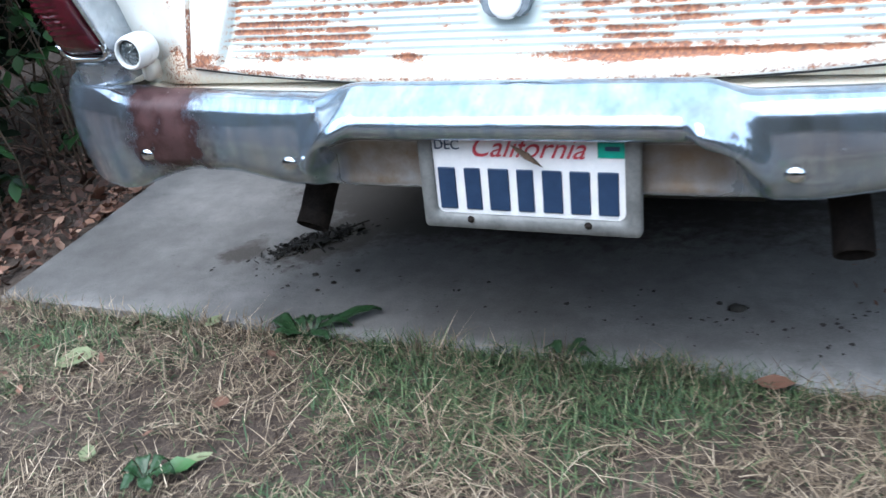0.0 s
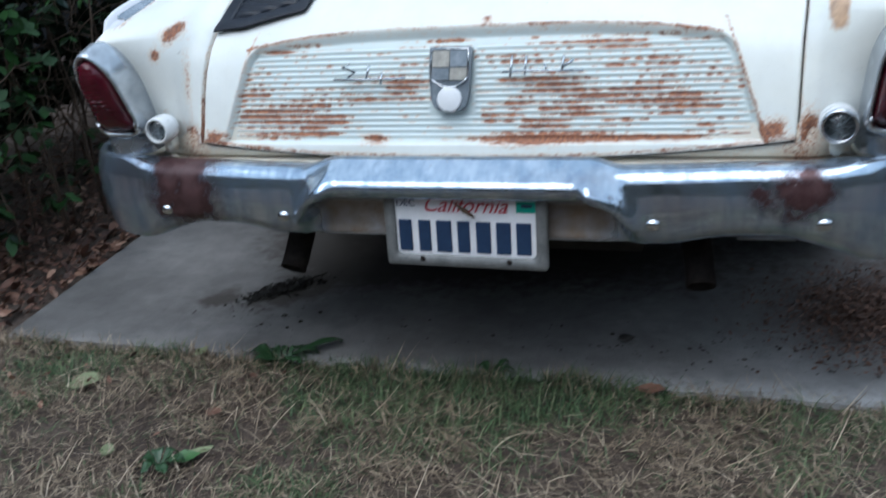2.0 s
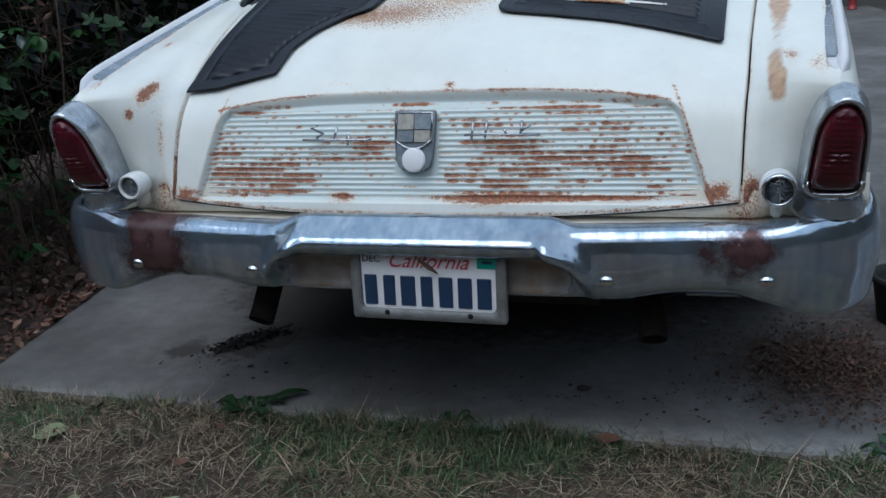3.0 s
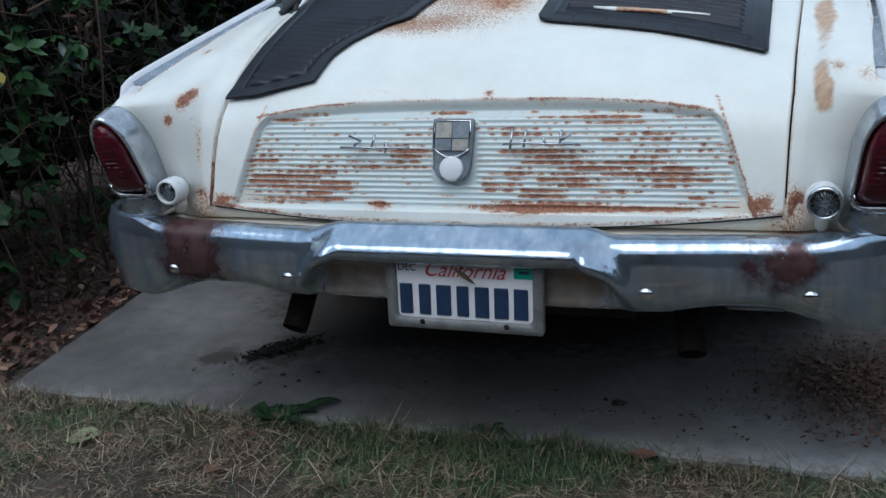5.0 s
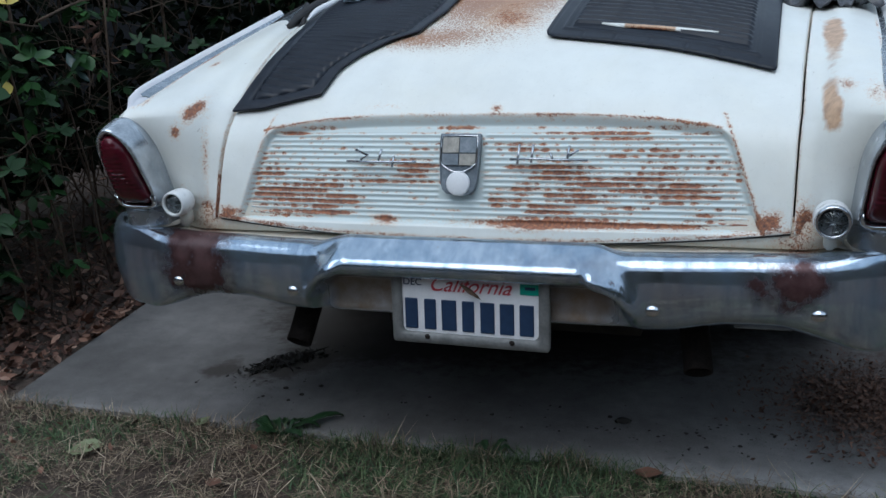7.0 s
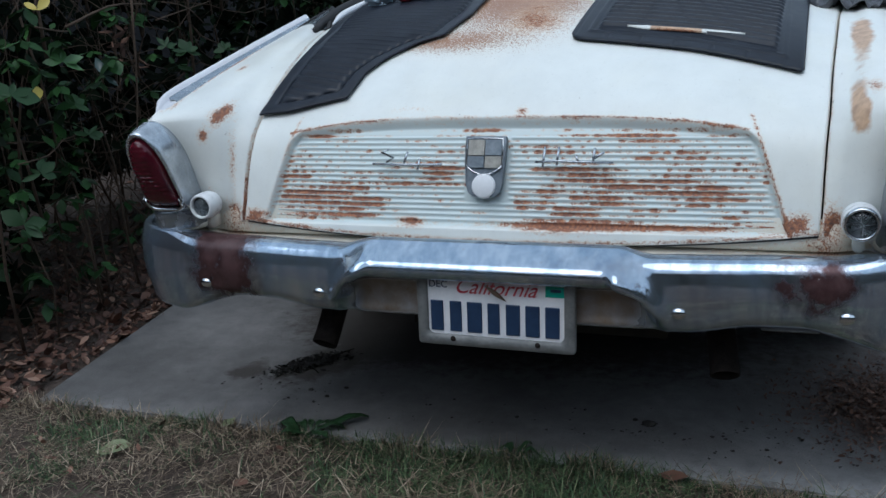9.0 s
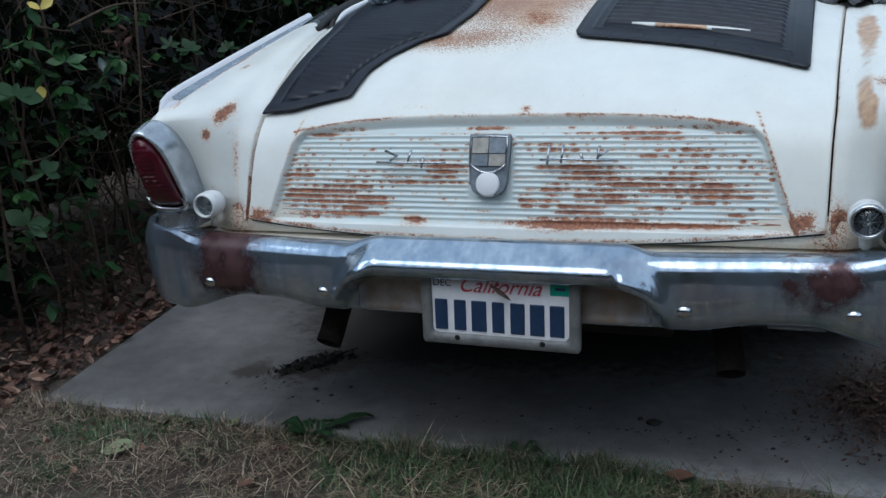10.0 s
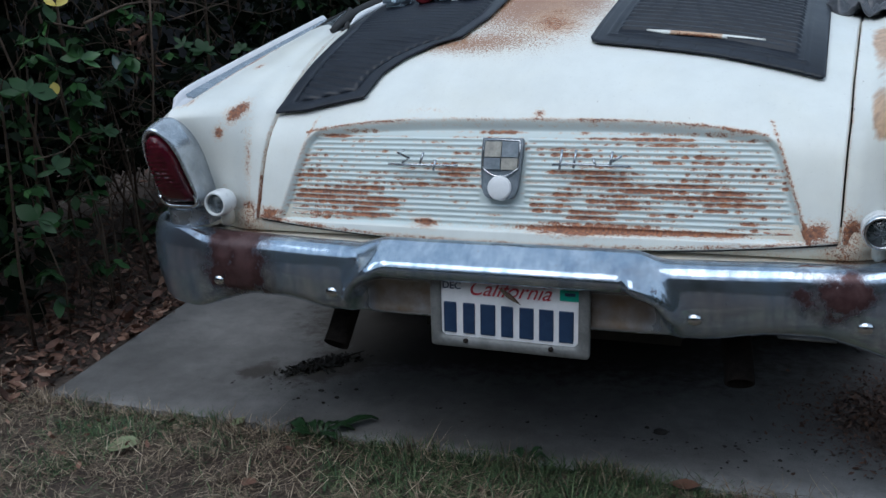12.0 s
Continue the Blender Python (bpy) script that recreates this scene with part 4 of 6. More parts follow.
def build_emblem():
    cx = -0.026
    side = [(0.041, 0.754), (0.0415, 0.735), (0.040, 0.70), (0.037, 0.665), (0.032, 0.650), (0.022, 0.642), (0.0, 0.640)]
    ring = [(x, z) for x, z in side] + [(-x, z) for x, z in side[-2::-1]]

    def plate(name, pts, lift, mat, parent, label="", depth=0.006):
        bm = bmesh.new()
        f = [bm.verts.new(tuple(deck(cx + x, float(S_OF_Z(z)), lift))) for x, z in pts]
        b = [bm.verts.new(tuple(deck(cx + x, float(S_OF_Z(z)), lift - depth))) for x, z in pts]
        bm.faces.new(f)
        for i in range(len(pts)):
            j = (i + 1) % len(pts)
            bm.faces.new((f[i], f[j], b[j], b[i]))
        return part(name, bm, mat, parent, label, smooth=False)

    em = plate("trunk_badge", ring, 0.004, EMBLEM_GREY, car, "grey metal shield badge", 0.014)
    k = 0.034
    for x0, x1, z0, z1, mt in ((-k, -0.001, 0.719, 0.747, EMBLEM_PALE), (0.001, k, 0.719, 0.747, EMBLEM_GREY), (-k, -0.001, 0.696, 0.717, EMBLEM_GREY), (0.001, k, 0.696, 0.717, EMBLEM_PALE)):
        plate("badge_field", [(x0, z1), (x1, z1), (x1, z0), (x0, z0)], 0.0065, mt, em)
    pts = [deck(cx + x, float(S_OF_Z(0.699 - 0.016 * (1 - (x / 0.036) ** 2))), 0.007) for x in np.linspace(-0.036, 0.036, 13)]
    obj("badge_rim", *tube(pts, 0.0016, 8), BRIGHT, em)
    pts = [deck(cx + x, float(S_OF_Z(z)), 0.006) for x, z in ((-0.036, 0.699), (-0.037, 0.735), (-0.036, 0.749), (0.0, 0.750), (0.036, 0.749), (0.037, 0.735), (0.036, 0.699))]
    obj("badge_rim", *tube(pts, 0.0013, 6), BRIGHT, em)
    d = part("badge_disc", lathe_bm([(0.0, -0.003), (0.020, -0.0025), (0.0235, -0.001), (0.0245, 0.003), (0.0245, 0.012)], 40), DISC_WHITE, em, "white round disc")
    c = deck(cx, float(S_OF_Z(0.662)), 0.006)
    d.location = tuple(c)
    d.rotation_euler = (radians(-14), 0, 0)


build_emblem()


def build_scripts():
    """Plain bright strokes where the lid carries its two small scripts."""
    def strokes(name, lines, x0, z0, sx, sz):
        root = None
        for ln in lines:
            pts = [deck(x0 + x * sx, float(S_OF_Z(z0 + z * sz)), 0.007) for x, z in ln]
            root = root or obj(name, *tube(pts, 0.0027, 6), SILVER, car, "small chrome strokes on the trunk lid")
            if pts and ln is not lines[0]:
                obj("stroke", *tube(pts, 0.0027, 6), SILVER, root)
    strokes("chrome_script", [[(0, 0.2), (0.35, 0.18), (0.9, 0.2), (1.0, 0.22)], [(0.22, 1.0), (0.12, 0.85), (0.3, 0.55), (0.2, 0.3)], [(0.5, 0.9), (0.46, 0.25)], [(0.68, 0.5), (0.66, -0.1)]],
            -0.264, 0.694, 0.150, 0.034)
    strokes("chrome_script", [[(0, 0.25), (0.3, 0.3), (0.6, 0.26), (1.0, 0.24)], [(0.12, 1.0), (0.10, 0.0)], [(0.30, 1.0), (0.28, 0.1)], [(0.52, 0.6), (0.56, 0.25)], [(0.76, 0.95), (0.74, 0.2)], [(0.76, 0.45), (0.88, 0.75)]],
            0.077, 0.698, 0.150, 0.036)


build_scripts()


# ---- number plate ----
def build_plate():
    cx, y, cz = 0.0145, 0.038, 0.4345
    w, h = 0.312, 0.138
    base = part("number_plate", box_bm(-0.148, 0.148, -0.0015, 0.0015, -0.062, 0.078, 0.001, 1), PLATE_WHITE, car, "white plate with dark blue marks", smooth=False)
    base.location, base.rotation_euler = (cx, y, cz), (radians(-2), radians(0.6), 0)
    # grey holder with a rounded window
    bm = bmesh.new()
    def ring(hw, z0, z1, r, yy, n=6):
        out = []
        for (sx, zc, a0) in ((1, z1 - r, 0), (-1, z1 - r, 90), (-1, z0 + r, 180), (1, z0 + r, 270)):
            for k in range(n + 1):
                a = radians(a0 + 90 * k / n)
                out.append(bm.verts.new((sx * (hw - r) + r * math.cos(a), yy, zc + r * math.sin(a))))
        return out
    rs = [ring(0.1575, -0.072, 0.082, 0.008, 0.006), ring(0.1575, -0.072, 0.082, 0.008, -0.005), ring(0.1555, -0.070, 0.080, 0.008, -0.008),
          ring(0.1375, -0.051, 0.078, 0.012, -0.008), ring(0.1360, -0.0495, 0.077, 0.012, -0.003)]
    n = len(rs[0])
    for a, b in zip(rs, rs[1:]):
        for k in range(n):
            bm.faces.new((a[k], a[(k + 1) % n], b[(k + 1) % n], b[k]))
    part("plate_frame", bm, PLATE_GREY, base, "grey plate holder")
    for k, bw in enumerate((0.026, 0.024, 0.030, 0.024, 0.028, 0.028, 0.028)):
        x = -0.118 + k * 0.0385
        part("plate_mark", box_bm(x - bw / 2, x + bw / 2, -0.0045, -0.001, -0.043, 0.019, 0.0012, 1), PLATE_BLUE, base, smooth=False)
    for x in (-0.085, 0.085):
        s = part("plate_screw", lathe_bm([(0.0, -0.004), (0.004, -0.003), (0.0055, 0.0)], 16), PIPE, base)
        s.location = (x, -0.008, -0.057)
    part("sticker", box_bm(0.100, 0.136, -0.0035, -0.001, 0.039, 0.060, 0.0006, 1), PLATE_GREEN, base, "green sticker", smooth=False)
    part("sticker_mark", box_bm(0.110, 0.130, -0.0042, -0.003, 0.049, 0.055, 0.0004, 1), PLATE_BLUE, base, smooth=False)

    def word(text, x, z, size, mat, shear=0.0, name="lettering"):
        c = bpy.data.curves.new(name, "FONT")
        c.body, c.size, c.align_x, c.shear, c.extrude = text, size, "CENTER", shear, 0.0006
        tmp = bpy.data.objects.new(name, c)
        me = bpy.data.meshes.new_from_object(tmp)
        bpy.data.objects.remove(tmp)
        me.materials.clear()
        me.materials.append(mat)
        o = new(name, me)
        o.parent = base
        o.location, o.rotation_euler = (x, -0.0035, z), (radians(90), 0, 0)
        return o
    word("California", 0.0, 0.037, 0.042, PLATE_RED, 0.45)
    word("DEC", -0.114, 0.046, 0.020, PLATE_BLUE)
    return base


build_plate()


# ---- underside, wheels and cabin ----
def build_under():
    part("floor_pan", box_bm(-0.70, 0.70, 0.15, 4.7, 0.43, 0.53, 0.03), UNDER, car, "black underside")
    part("fuel_tank", box_bm(-0.34, 0.34, 0.36, 1.02, 0.26, 0.45, 0.04), UNDER, car)
    for x in (-0.36, 0.36, -0.62, 0.62):
        part("bumper_bracket", box_bm(x - 0.02, x + 0.02, 0.07, 0.36, 0.43, 0.50, 0.004), UNDER, car)
    ax = part("axle", lathe_bm([(0.035, -0.66), (0.04, -0.2), (0.10, -0.1), (0.12, 0.0), (0.10, 0.1), (0.04, 0.2), (0.035, 0.66)], 20, "x"), UNDER, car)
    ax.location = (0, 1.28, 0.33)
    for side in (-1, 1):
        pts = curve_at([(side * 0.436, 0.180, 0.279), (side * 0.433, 0.199, 0.300), (side * 0.426, 0.222, 0.340), (side * 0.418, 0.262, 0.384), (side * 0.415, 0.40, 0.402), (side * 0.42, 0.6, 0.395), (side * 0.43, 0.9, 0.38), (side * 0.42, 1.4, 0.33)], 44)
        vs, fs = tube(pts, 0.0285, 22)
        t = obj("tailpipe", vs, fs[:-2], PIPE, car, "sooty exhaust pipe end turned down")
        solid(t, 0.003)
        part("pipe_clamp", box_bm(min(side * 0.33, side * 0.43), max(side * 0.33, side * 0.43), 0.235, 0.265, 0.374, 0.402, 0.004), UNDER, t, "black clamp bar")
        obj("exhaust_hanger", *tube([(side * 0.41, 0.34, 0.38), (side * 0.41, 0.34, 0.46)], 0.008, 8), PIPE, t)


build_under()
part("bumper_lip", box_bm(0.50, 0.60, 0.075, 0.105, 0.417, 0.423, 0.0025), PLATE_GREY, car, "pale bent metal lip")


def build_wheel(x, y):
    s = 1 if x > 0 else -1
    prof_t = [(0.205, -0.08), (0.25, -0.095), (0.30, -0.095), (0.325, -0.08), (0.335, -0.05), (0.337, 0.0), (0.335, 0.05), (0.325, 0.08), (0.30, 0.095), (0.25, 0.095), (0.205, 0.08)]
    w = part("wheel", lathe_bm(prof_t, 40, "x"), TYRE, car, "black tyre")
    w.location = (x, y, 0.337)
    part("hub_cap", lathe_bm([(0.0, s * 0.095), (0.06, s * 0.092), (0.12, s * 0.07), (0.17, s * 0.075), (0.205, s * 0.06), (0.205, s * 0.02)], 32, "x"), SILVER, w)


for x in (-0.70, 0.70):
    for y in (1.28, 4.30):
        build_wheel(x, y)


def build_cabin():
    """Body ahead of the deck, with roof and windows."""
    stations = [(0.955, 0.795, 0.962, 1.058), (1.2, 0.81, 0.982, 1.07), (1.6, 0.825, 0.985, 1.03), (2.0, 0.835, 0.985, 1.0), (2.6, 0.845, 0.975, 0.99), (3.2, 0.845, 0.965, 1.0), (3.8, 0.84, 0.95, 0.985), (4.5, 0.82, 0.92, 0.95), (4.95, 0.76, 0.84, 0.86), (5.08, 0.70, 0.72, 0.74)]
    st = curve_at(stations, 48)
    vs = []
    for y, xf, zf, zc in st:
        sec = [(0.0, zc), (0.3, zc - 0.002), (0.55, zc - 0.012), (xf - 0.06, zf - 0.004), (xf, zf), (xf + 0.026, zf - 0.03), (xf + 0.05, zf - 0.12), (xf + 0.06, zf - 0.28), (xf + 0.03, zf - 0.50), (xf, 0.25)]
        sec = curve_at(sec, 26)
        for x, z in [(-a, b) for a, b in sec[:0:-1]] + [tuple(p) for p in sec]:
            vs.append((x, y, z))
    obj("body_shell", vs, [f[::-1] for f in grid_faces(len(st), 51)], WHITE, car, "white painted body")
    roof = [(1.02, 0.60, 1.02, 1.055), (1.25, 0.59, 1.13, 1.16), (1.55, 0.57, 1.27, 1.32), (1.9, 0.56, 1.35, 1.40), (2.3, 0.56, 1.36, 1.415), (2.7, 0.56, 1.32, 1.38), (3.0, 0.58, 1.17, 1.22), (3.3, 0.62, 0.97, 1.0)]
    rs = curve_at(roof, 36)
    vs = []
    for y, xr, zr, zc in rs:
        for x, z in curve_at([(-0.72, 0.955), (-xr - 0.03, (zr + 0.955) / 2), (-xr, zr), (-0.3, zc - 0.01), (0, zc), (0.3, zc - 0.01), (xr, zr), (xr + 0.03, (zr + 0.955) / 2), (0.72, 0.955)], 30):
            vs.append((x, y, z))
    obj("roof", vs, grid_faces(len(rs), 30), WHITE, car, "white painted roof")

    def pane(name, ring):
        bm = bmesh.new()
        bm.faces.new([bm.verts.new(p) for p in ring])
        p = part(name, bm, DARK_GLASS, car, "dark window glass", smooth=False)
        solid(p, 0.006, 0.0)
    pane("rear_window", [(-0.50, 1.075, 1.09), (0.50, 1.075, 1.09), (0.47, 1.50, 1.325), (-0.47, 1.50, 1.325)])
    pane("windscreen", [(-0.54, 3.26, 1.06), (0.54, 3.26, 1.06), (0.50, 2.92, 1.31), (-0.50, 2.92, 1.31)])
    for s in (-1, 1):
        pane("side_window", [(s * 0.705, 1.45, 1.02), (s * 0.705, 3.0, 1.02), (s * 0.615, 2.75, 1.29), (s * 0.600, 1.75, 1.29)])


build_cabin()


# ---- things lying on the deck ----
def sheet_on_deck(x_left, x_right, s0, s1, ns, nx, lift, skip=None, raise_fn=None):
    """Grid over the trunk lid between two edges given as functions of arc length."""
    vs = []
    for s in np.linspace(s0, s1, ns):
        a, b = x_left(s), x_right(s)
        for u in np.linspace(0, 1, nx):
            x = a + (b - a) * u
            vs.append(deck(x, s, lift + (raise_fn(x, s, u) if raise_fn else 0.0)))
    return vs, grid_faces(ns, nx, skip)


def build_left_mat():
    xl = lambda s: np.interp(s, [0.255, 0.395, 0.523, 0.652, 0.858, 1.06], [-0.556, -0.537, -0.533, -0.542, -0.590, -0.64])
    # the mat's near edge slants, so each column starts at its own arc length
    xr = lambda s: np.interp(s, [0.255, 0.296, 0.375, 0.435, 0.499, 0.533, 0.655, 0.814, 1.055], [-0.347, -0.349, -0.330, -0.297, -0.245, -0.195, -0.166, -0.159, -0.165])
    vs = []
    ns, nx = 170, 70
    for i in range(ns):
        for u in np.linspace(0, 1, nx):
            start = 0.266 + 0.030 * max(0.0, (u - 0.35) / 0.65)
            s = start + (1.050 - start) * i / (ns - 1)
            a, b = xl(s), xr(s)
            x = a + (b - a) * u
            # raised border, inner field with fine ribs running across
            edge = min((u) * abs(b - a), (1 - u) * abs(b - a), s - start)
            rim = 0.001 * float(sstep(0.0, 0.004, edge) * sstep(0.030, 0.027, edge)) - 0.004 * math.exp(-((edge - 0.032) / 0.0025) ** 2)
            field = float(sstep(0.036, 0.040, edge)) * 0.0058 * (0.5 + 0.5 * math.cos((s + 0.35 * x) / 0.023 * 2 * math.pi))
            sag = 0.003 * float(sstep(0.31, 0.27, s))
            vs.append(deck(x, s, 0.005 + rim + field + sag))
    m = obj("floor_mat", vs, grid_faces(ns, nx), RUBBER)
    solid(m, 0.004)
    return tagged(m, "black ribbed rubber floor mat draped over the trunk lid", "floor mat", "mats on the car")


def build_right_mat():
    s_near = lambda x: np.interp(x, [0.098, 0.227, 0.35, 0.467, 0.557], [0.487, 0.458, 0.431, 0.397, 0.372])
    ns, nx = 150, 130
    keep = {}
    vs = []
    for i in range(ns):
        for j in range(nx):
            u = j / (nx - 1)
            x0 = 0.098 + (0.557 - 0.098) * u
            s0 = float(s_near(x0))
            e, r = min(u, 1 - u) * 0.464, 0.028 if u < 0.5 else 0.010
            s0 += r - math.sqrt(max(0.0, r * r - max(0.0, r - e) ** 2))
            s = s0 + (1.050 - s0) * i / (ns - 1)
            x = x0 + (0.02 * u + 0.05 * (1 - u)) * (s - s0) / 0.6
            w = 0.464
            edge = min(u * w, (1 - u) * w, s - s0)
            line = 0.0035 * math.exp(-((edge - 0.036) / 0.0035) ** 2)
            rim = 0.0025 * float(sstep(0.0, 0.005, edge))
            field = float(sstep(0.050, 0.056, edge)) * 0.0062 * float(sstep(0.40, 0.65, 0.5 + 0.5 * math.cos((s - s0 - 0.05) / 0.024 * 2 * math.pi)))
            groove = 0.002 if edge < 0.03 and abs((x0 * 1000) % 70 - 35) < 1.6 else 0.0
            vs.append(deck(x, s, 0.005 + line + rim + field - groove))
            keep[(i, j)] = (x, s)

    m = obj("floor_mat", vs, grid_faces(ns, nx), RUBBER)
    solid(m, 0.003)
    return tagged(m, "black ribbed rubber floor mat on the trunk lid", "floor mat", "mats on the car")


build_left_mat()
build_right_mat()


def build_strip():
    """A thin tapered trim strip lying across the mat's ribs."""
    m = 40
    vs, stain, rust = [], [], []
    for i in range(m):
        t = i / (m - 1)
        x, s = 0.212 + 0.236 * t, 0.523 - 0.034 * t
        half = 0.0075 * min(1.0, 0.25 + 6 * t, 0.15 + 5 * (1 - t))
        for q, up in ((-1, 0.0), (-0.6, 0.004), (0.0, 0.0055), (0.6, 0.004), (1, 0.0)):
            vs.append(deck(x, s + q * half, 0.0125 + up))
            stain.append(1.2 * float(sstep(0.16, 0.26, t) * sstep(0.70, 0.60, t)))
            rust.append(0.95 * float(sstep(0.2, 0.3, t) * sstep(0.66, 0.56, t)) * abs(q))
    o = obj("trim_strip", vs, grid_faces(m, 5), WHITE, rust=rust, stain=stain)
    solid(o, 0.002)
    tagged(o, "thin white metal trim strip with a rusty middle, lying on the mat", "trim strip")


build_strip()


def build_deck_items():
    def bracket(cx, s, mat, label, yaw, w):
        bm = box_bm(-w / 2, w / 2, -0.03, 0.03, 0.0, 0.055, 0.012, 4)
        for v in bm.verts:
            v.co.x *= 1 - 0.25 * v.co.z / 0.055
        p = deck(cx, s, 0.012)
        ob = part("plastic_clip", bm, mat, None)
        ob.matrix_world = pose(*p, 6, 0, yaw)
        tagged(ob, label, "plastic part", "plastic parts on the mat")
        b = part("plug", lathe_bm([(0.0, -0.008), (0.007, -0.007), (0.010, 0.0), (0.010, 0.004)], 18), mat, ob)
        b.location = (-w * 0.12, -0.03, 0.036)
        b = part("plug", lathe_bm([(0.0, -0.006), (0.005, -0.005), (0.008, 0.0), (0.008, 0.004)], 18), mat, ob)
        b.location = (w * 0.22, -0.03, 0.016)
    bracket(-0.478, 0.862, PALE_BLUE, "pale blue plastic clip lying on the floor mat", -28, 0.085)
    bracket(-0.338, 0.830, PALE_BLUE, "small light plastic clip lying on the floor mat", 14, 0.05)
    bracket(-0.268, 0.822, LILAC, "lilac plastic clip lying on the floor mat", -8, 0.07)
    p = deck(-0.392, 0.835, 0.036)
    ob = part("red_tub", lathe_bm([(0.0, -0.03), (0.022, -0.028), (0.026, -0.02), (0.026, 0.03), (0.0, 0.032)], 28), RED_PLASTIC, None)
    ob.matrix_world = pose(*p, 4, 8, 12)
    tagged(ob, "small dark red plastic tub lying on the floor mat", "tub")
    # thin pale stick on the mat
    a, b = deck(-0.31, 0.80, 0.013), deck(-0.225, 0.82, 0.014)
    tagged(obj("stick", *tube([a, (a + b) / 2 + np.array((0, 0, 0.002)), b], 0.0022, 8), DISC_WHITE), "thin pale stick lying on the floor mat", "stick")


build_deck_items()


CORNER = ((-0.745, 0.755, 0.942), (-0.600, 0.680, 0.947), (-0.690, 0.900, 0.997))


def build_sheets():
    """Dark crumpled plastic by the rear window, and a rolled black seal."""
    def crumple(name, c, w, d, h, label, seed, tilt):
        n = 34
        vs = []
        for i in range(n):
            for j in range(n):
                u, v = i / (n - 1) - 0.5, j / (n - 1) - 0.5
                z = abs(noise.noise((u * 5 + seed, v * 5, seed))) * h * 1.6 + abs(noise.noise((u * 12 + seed, v * 12, 3))) * h * 0.5 + h * 0.5 * max(0, v)
                ragged = 1 + 0.12 * noise.noise((u * 7, v * 7, seed * 2))
                vs.append((c[0] + u * w * ragged + v * tilt, c[1] + v * d * ragged, c[2] + z + 0.07 * v * d))
        o = obj(name, vs, grid_faces(n, n), BAG)
        solid(o, 0.002)
        return tagged(o, label, "plastic sheet")
    crumple("plastic_sheet", (0.675, 0.80, 0.950), 0.22, 0.26, 0.05, "crumpled dark plastic sheet on the car's fender", 2.3, 0.03)
    # loose three-cornered quarter glass in its black seal, leaning by the rear window
    a, b, c = Vector(CORNER[0]), Vector(CORNER[1]), Vector(CORNER[2])
    bm = bmesh.new()
    bm.faces.new([bm.verts.new(p) for p in (a, b, c)])
    pane = part("quarter_glass", bm, SMOKED, None, smooth=False)
    solid(pane, 0.005, 0.0)
    tagged(pane, "loose three-cornered smoked glass in a black seal", "window glass")
    for p, q, r in ((a, b, 0.004), (b, c, 0.007), (c, a, 0.004)):
        obj("seal", *tube([p, (p + q) / 2 + Vector((0, 0, 0.004)), q], r, 10), GASKET, pane, "black rubber edge")
    pts = curve_at([(-0.628, 0.66, 0.950), (-0.635, 0.76, 0.975), (-0.61, 0.90, 1.008), (-0.50, 1.02, 1.06)], 20)
    tagged(obj("rubber_seal", *tube(pts, [0.008 + 0.008 * math.sin(math.pi * k / 19) for k in range(20)], 12), GASKET), "rolled black rubber seal by the rear window", "seal")
    # tube added in place of the white body sliver between seal and mat
    pts = curve_at([deck(-0.566, 0.745, 0.012), deck(-0.592, 0.86, 0.016), deck(-0.590, 0.98, 0.018), deck(-0.555, 1.05, 0.022)], 18)
    tagged(obj("white_strip", *tube(pts, [0.002 + 0.008 * math.sin(math.pi * k / 17) for k in range(18)], 10), DISC_WHITE), "white curved tube standing for a sliver of car body beside the mat", "strip")


build_sheets()


# ---- plants and litter ----
rng = np.random.default_rng(5)


def merged(name, verts, faces, mat, parent=None):
    me = bpy.data.meshes.new(name)
    me.from_pydata(verts.reshape(-1, 3).tolist(), [], faces)
    me.update()
    me.polygons.foreach_set("use_smooth", [True] * len(me.polygons))
    me.materials.append(mat)
    ob = new(name, me)
    if parent is not None:
        ob.parent = parent
    return ob


def blades(name, pos, heading, lean, length, width, curl, mat):
    """Grass: each blade a tapered strip of three lengths that bends as it rises."""
    n = len(pos)
    dirs = np.stack([np.cos(heading), np.sin(heading), np.zeros(n)], 1)
    side = np.stack([-np.sin(heading), np.cos(heading), np.zeros(n)], 1)
    V = np.zeros((n, 7, 3))
    p = pos.copy()
    ang = lean.copy()
    for k in range(4):
        w = width * (1.0, 0.9, 0.6, 0.0)[k]
        if k < 3:
            V[:, 2 * k] = p - side * w[:, None] / 2
            V[:, 2 * k + 1] = p + side * w[:, None] / 2
        else:
            V[:, 6] = p
        step = (length / 3)[:, None]
        p = p + step * (dirs * np.cos(ang)[:, None] + np.array((0, 0, 1.0)) * np.sin(ang)[:, None])
        ang = ang - curl
    faces = []
    for b in range(0, 7 * n, 7):
        faces += [(b, b + 1, b + 3, b + 2), (b + 2, b + 3, b + 5, b + 4), (b + 4, b + 5, b + 6)]
    return merged(name, V, faces, mat)


def on_ground(x, y):
    return np.array([-0.018 + lumps(a, b) for a, b in zip(x, y)])


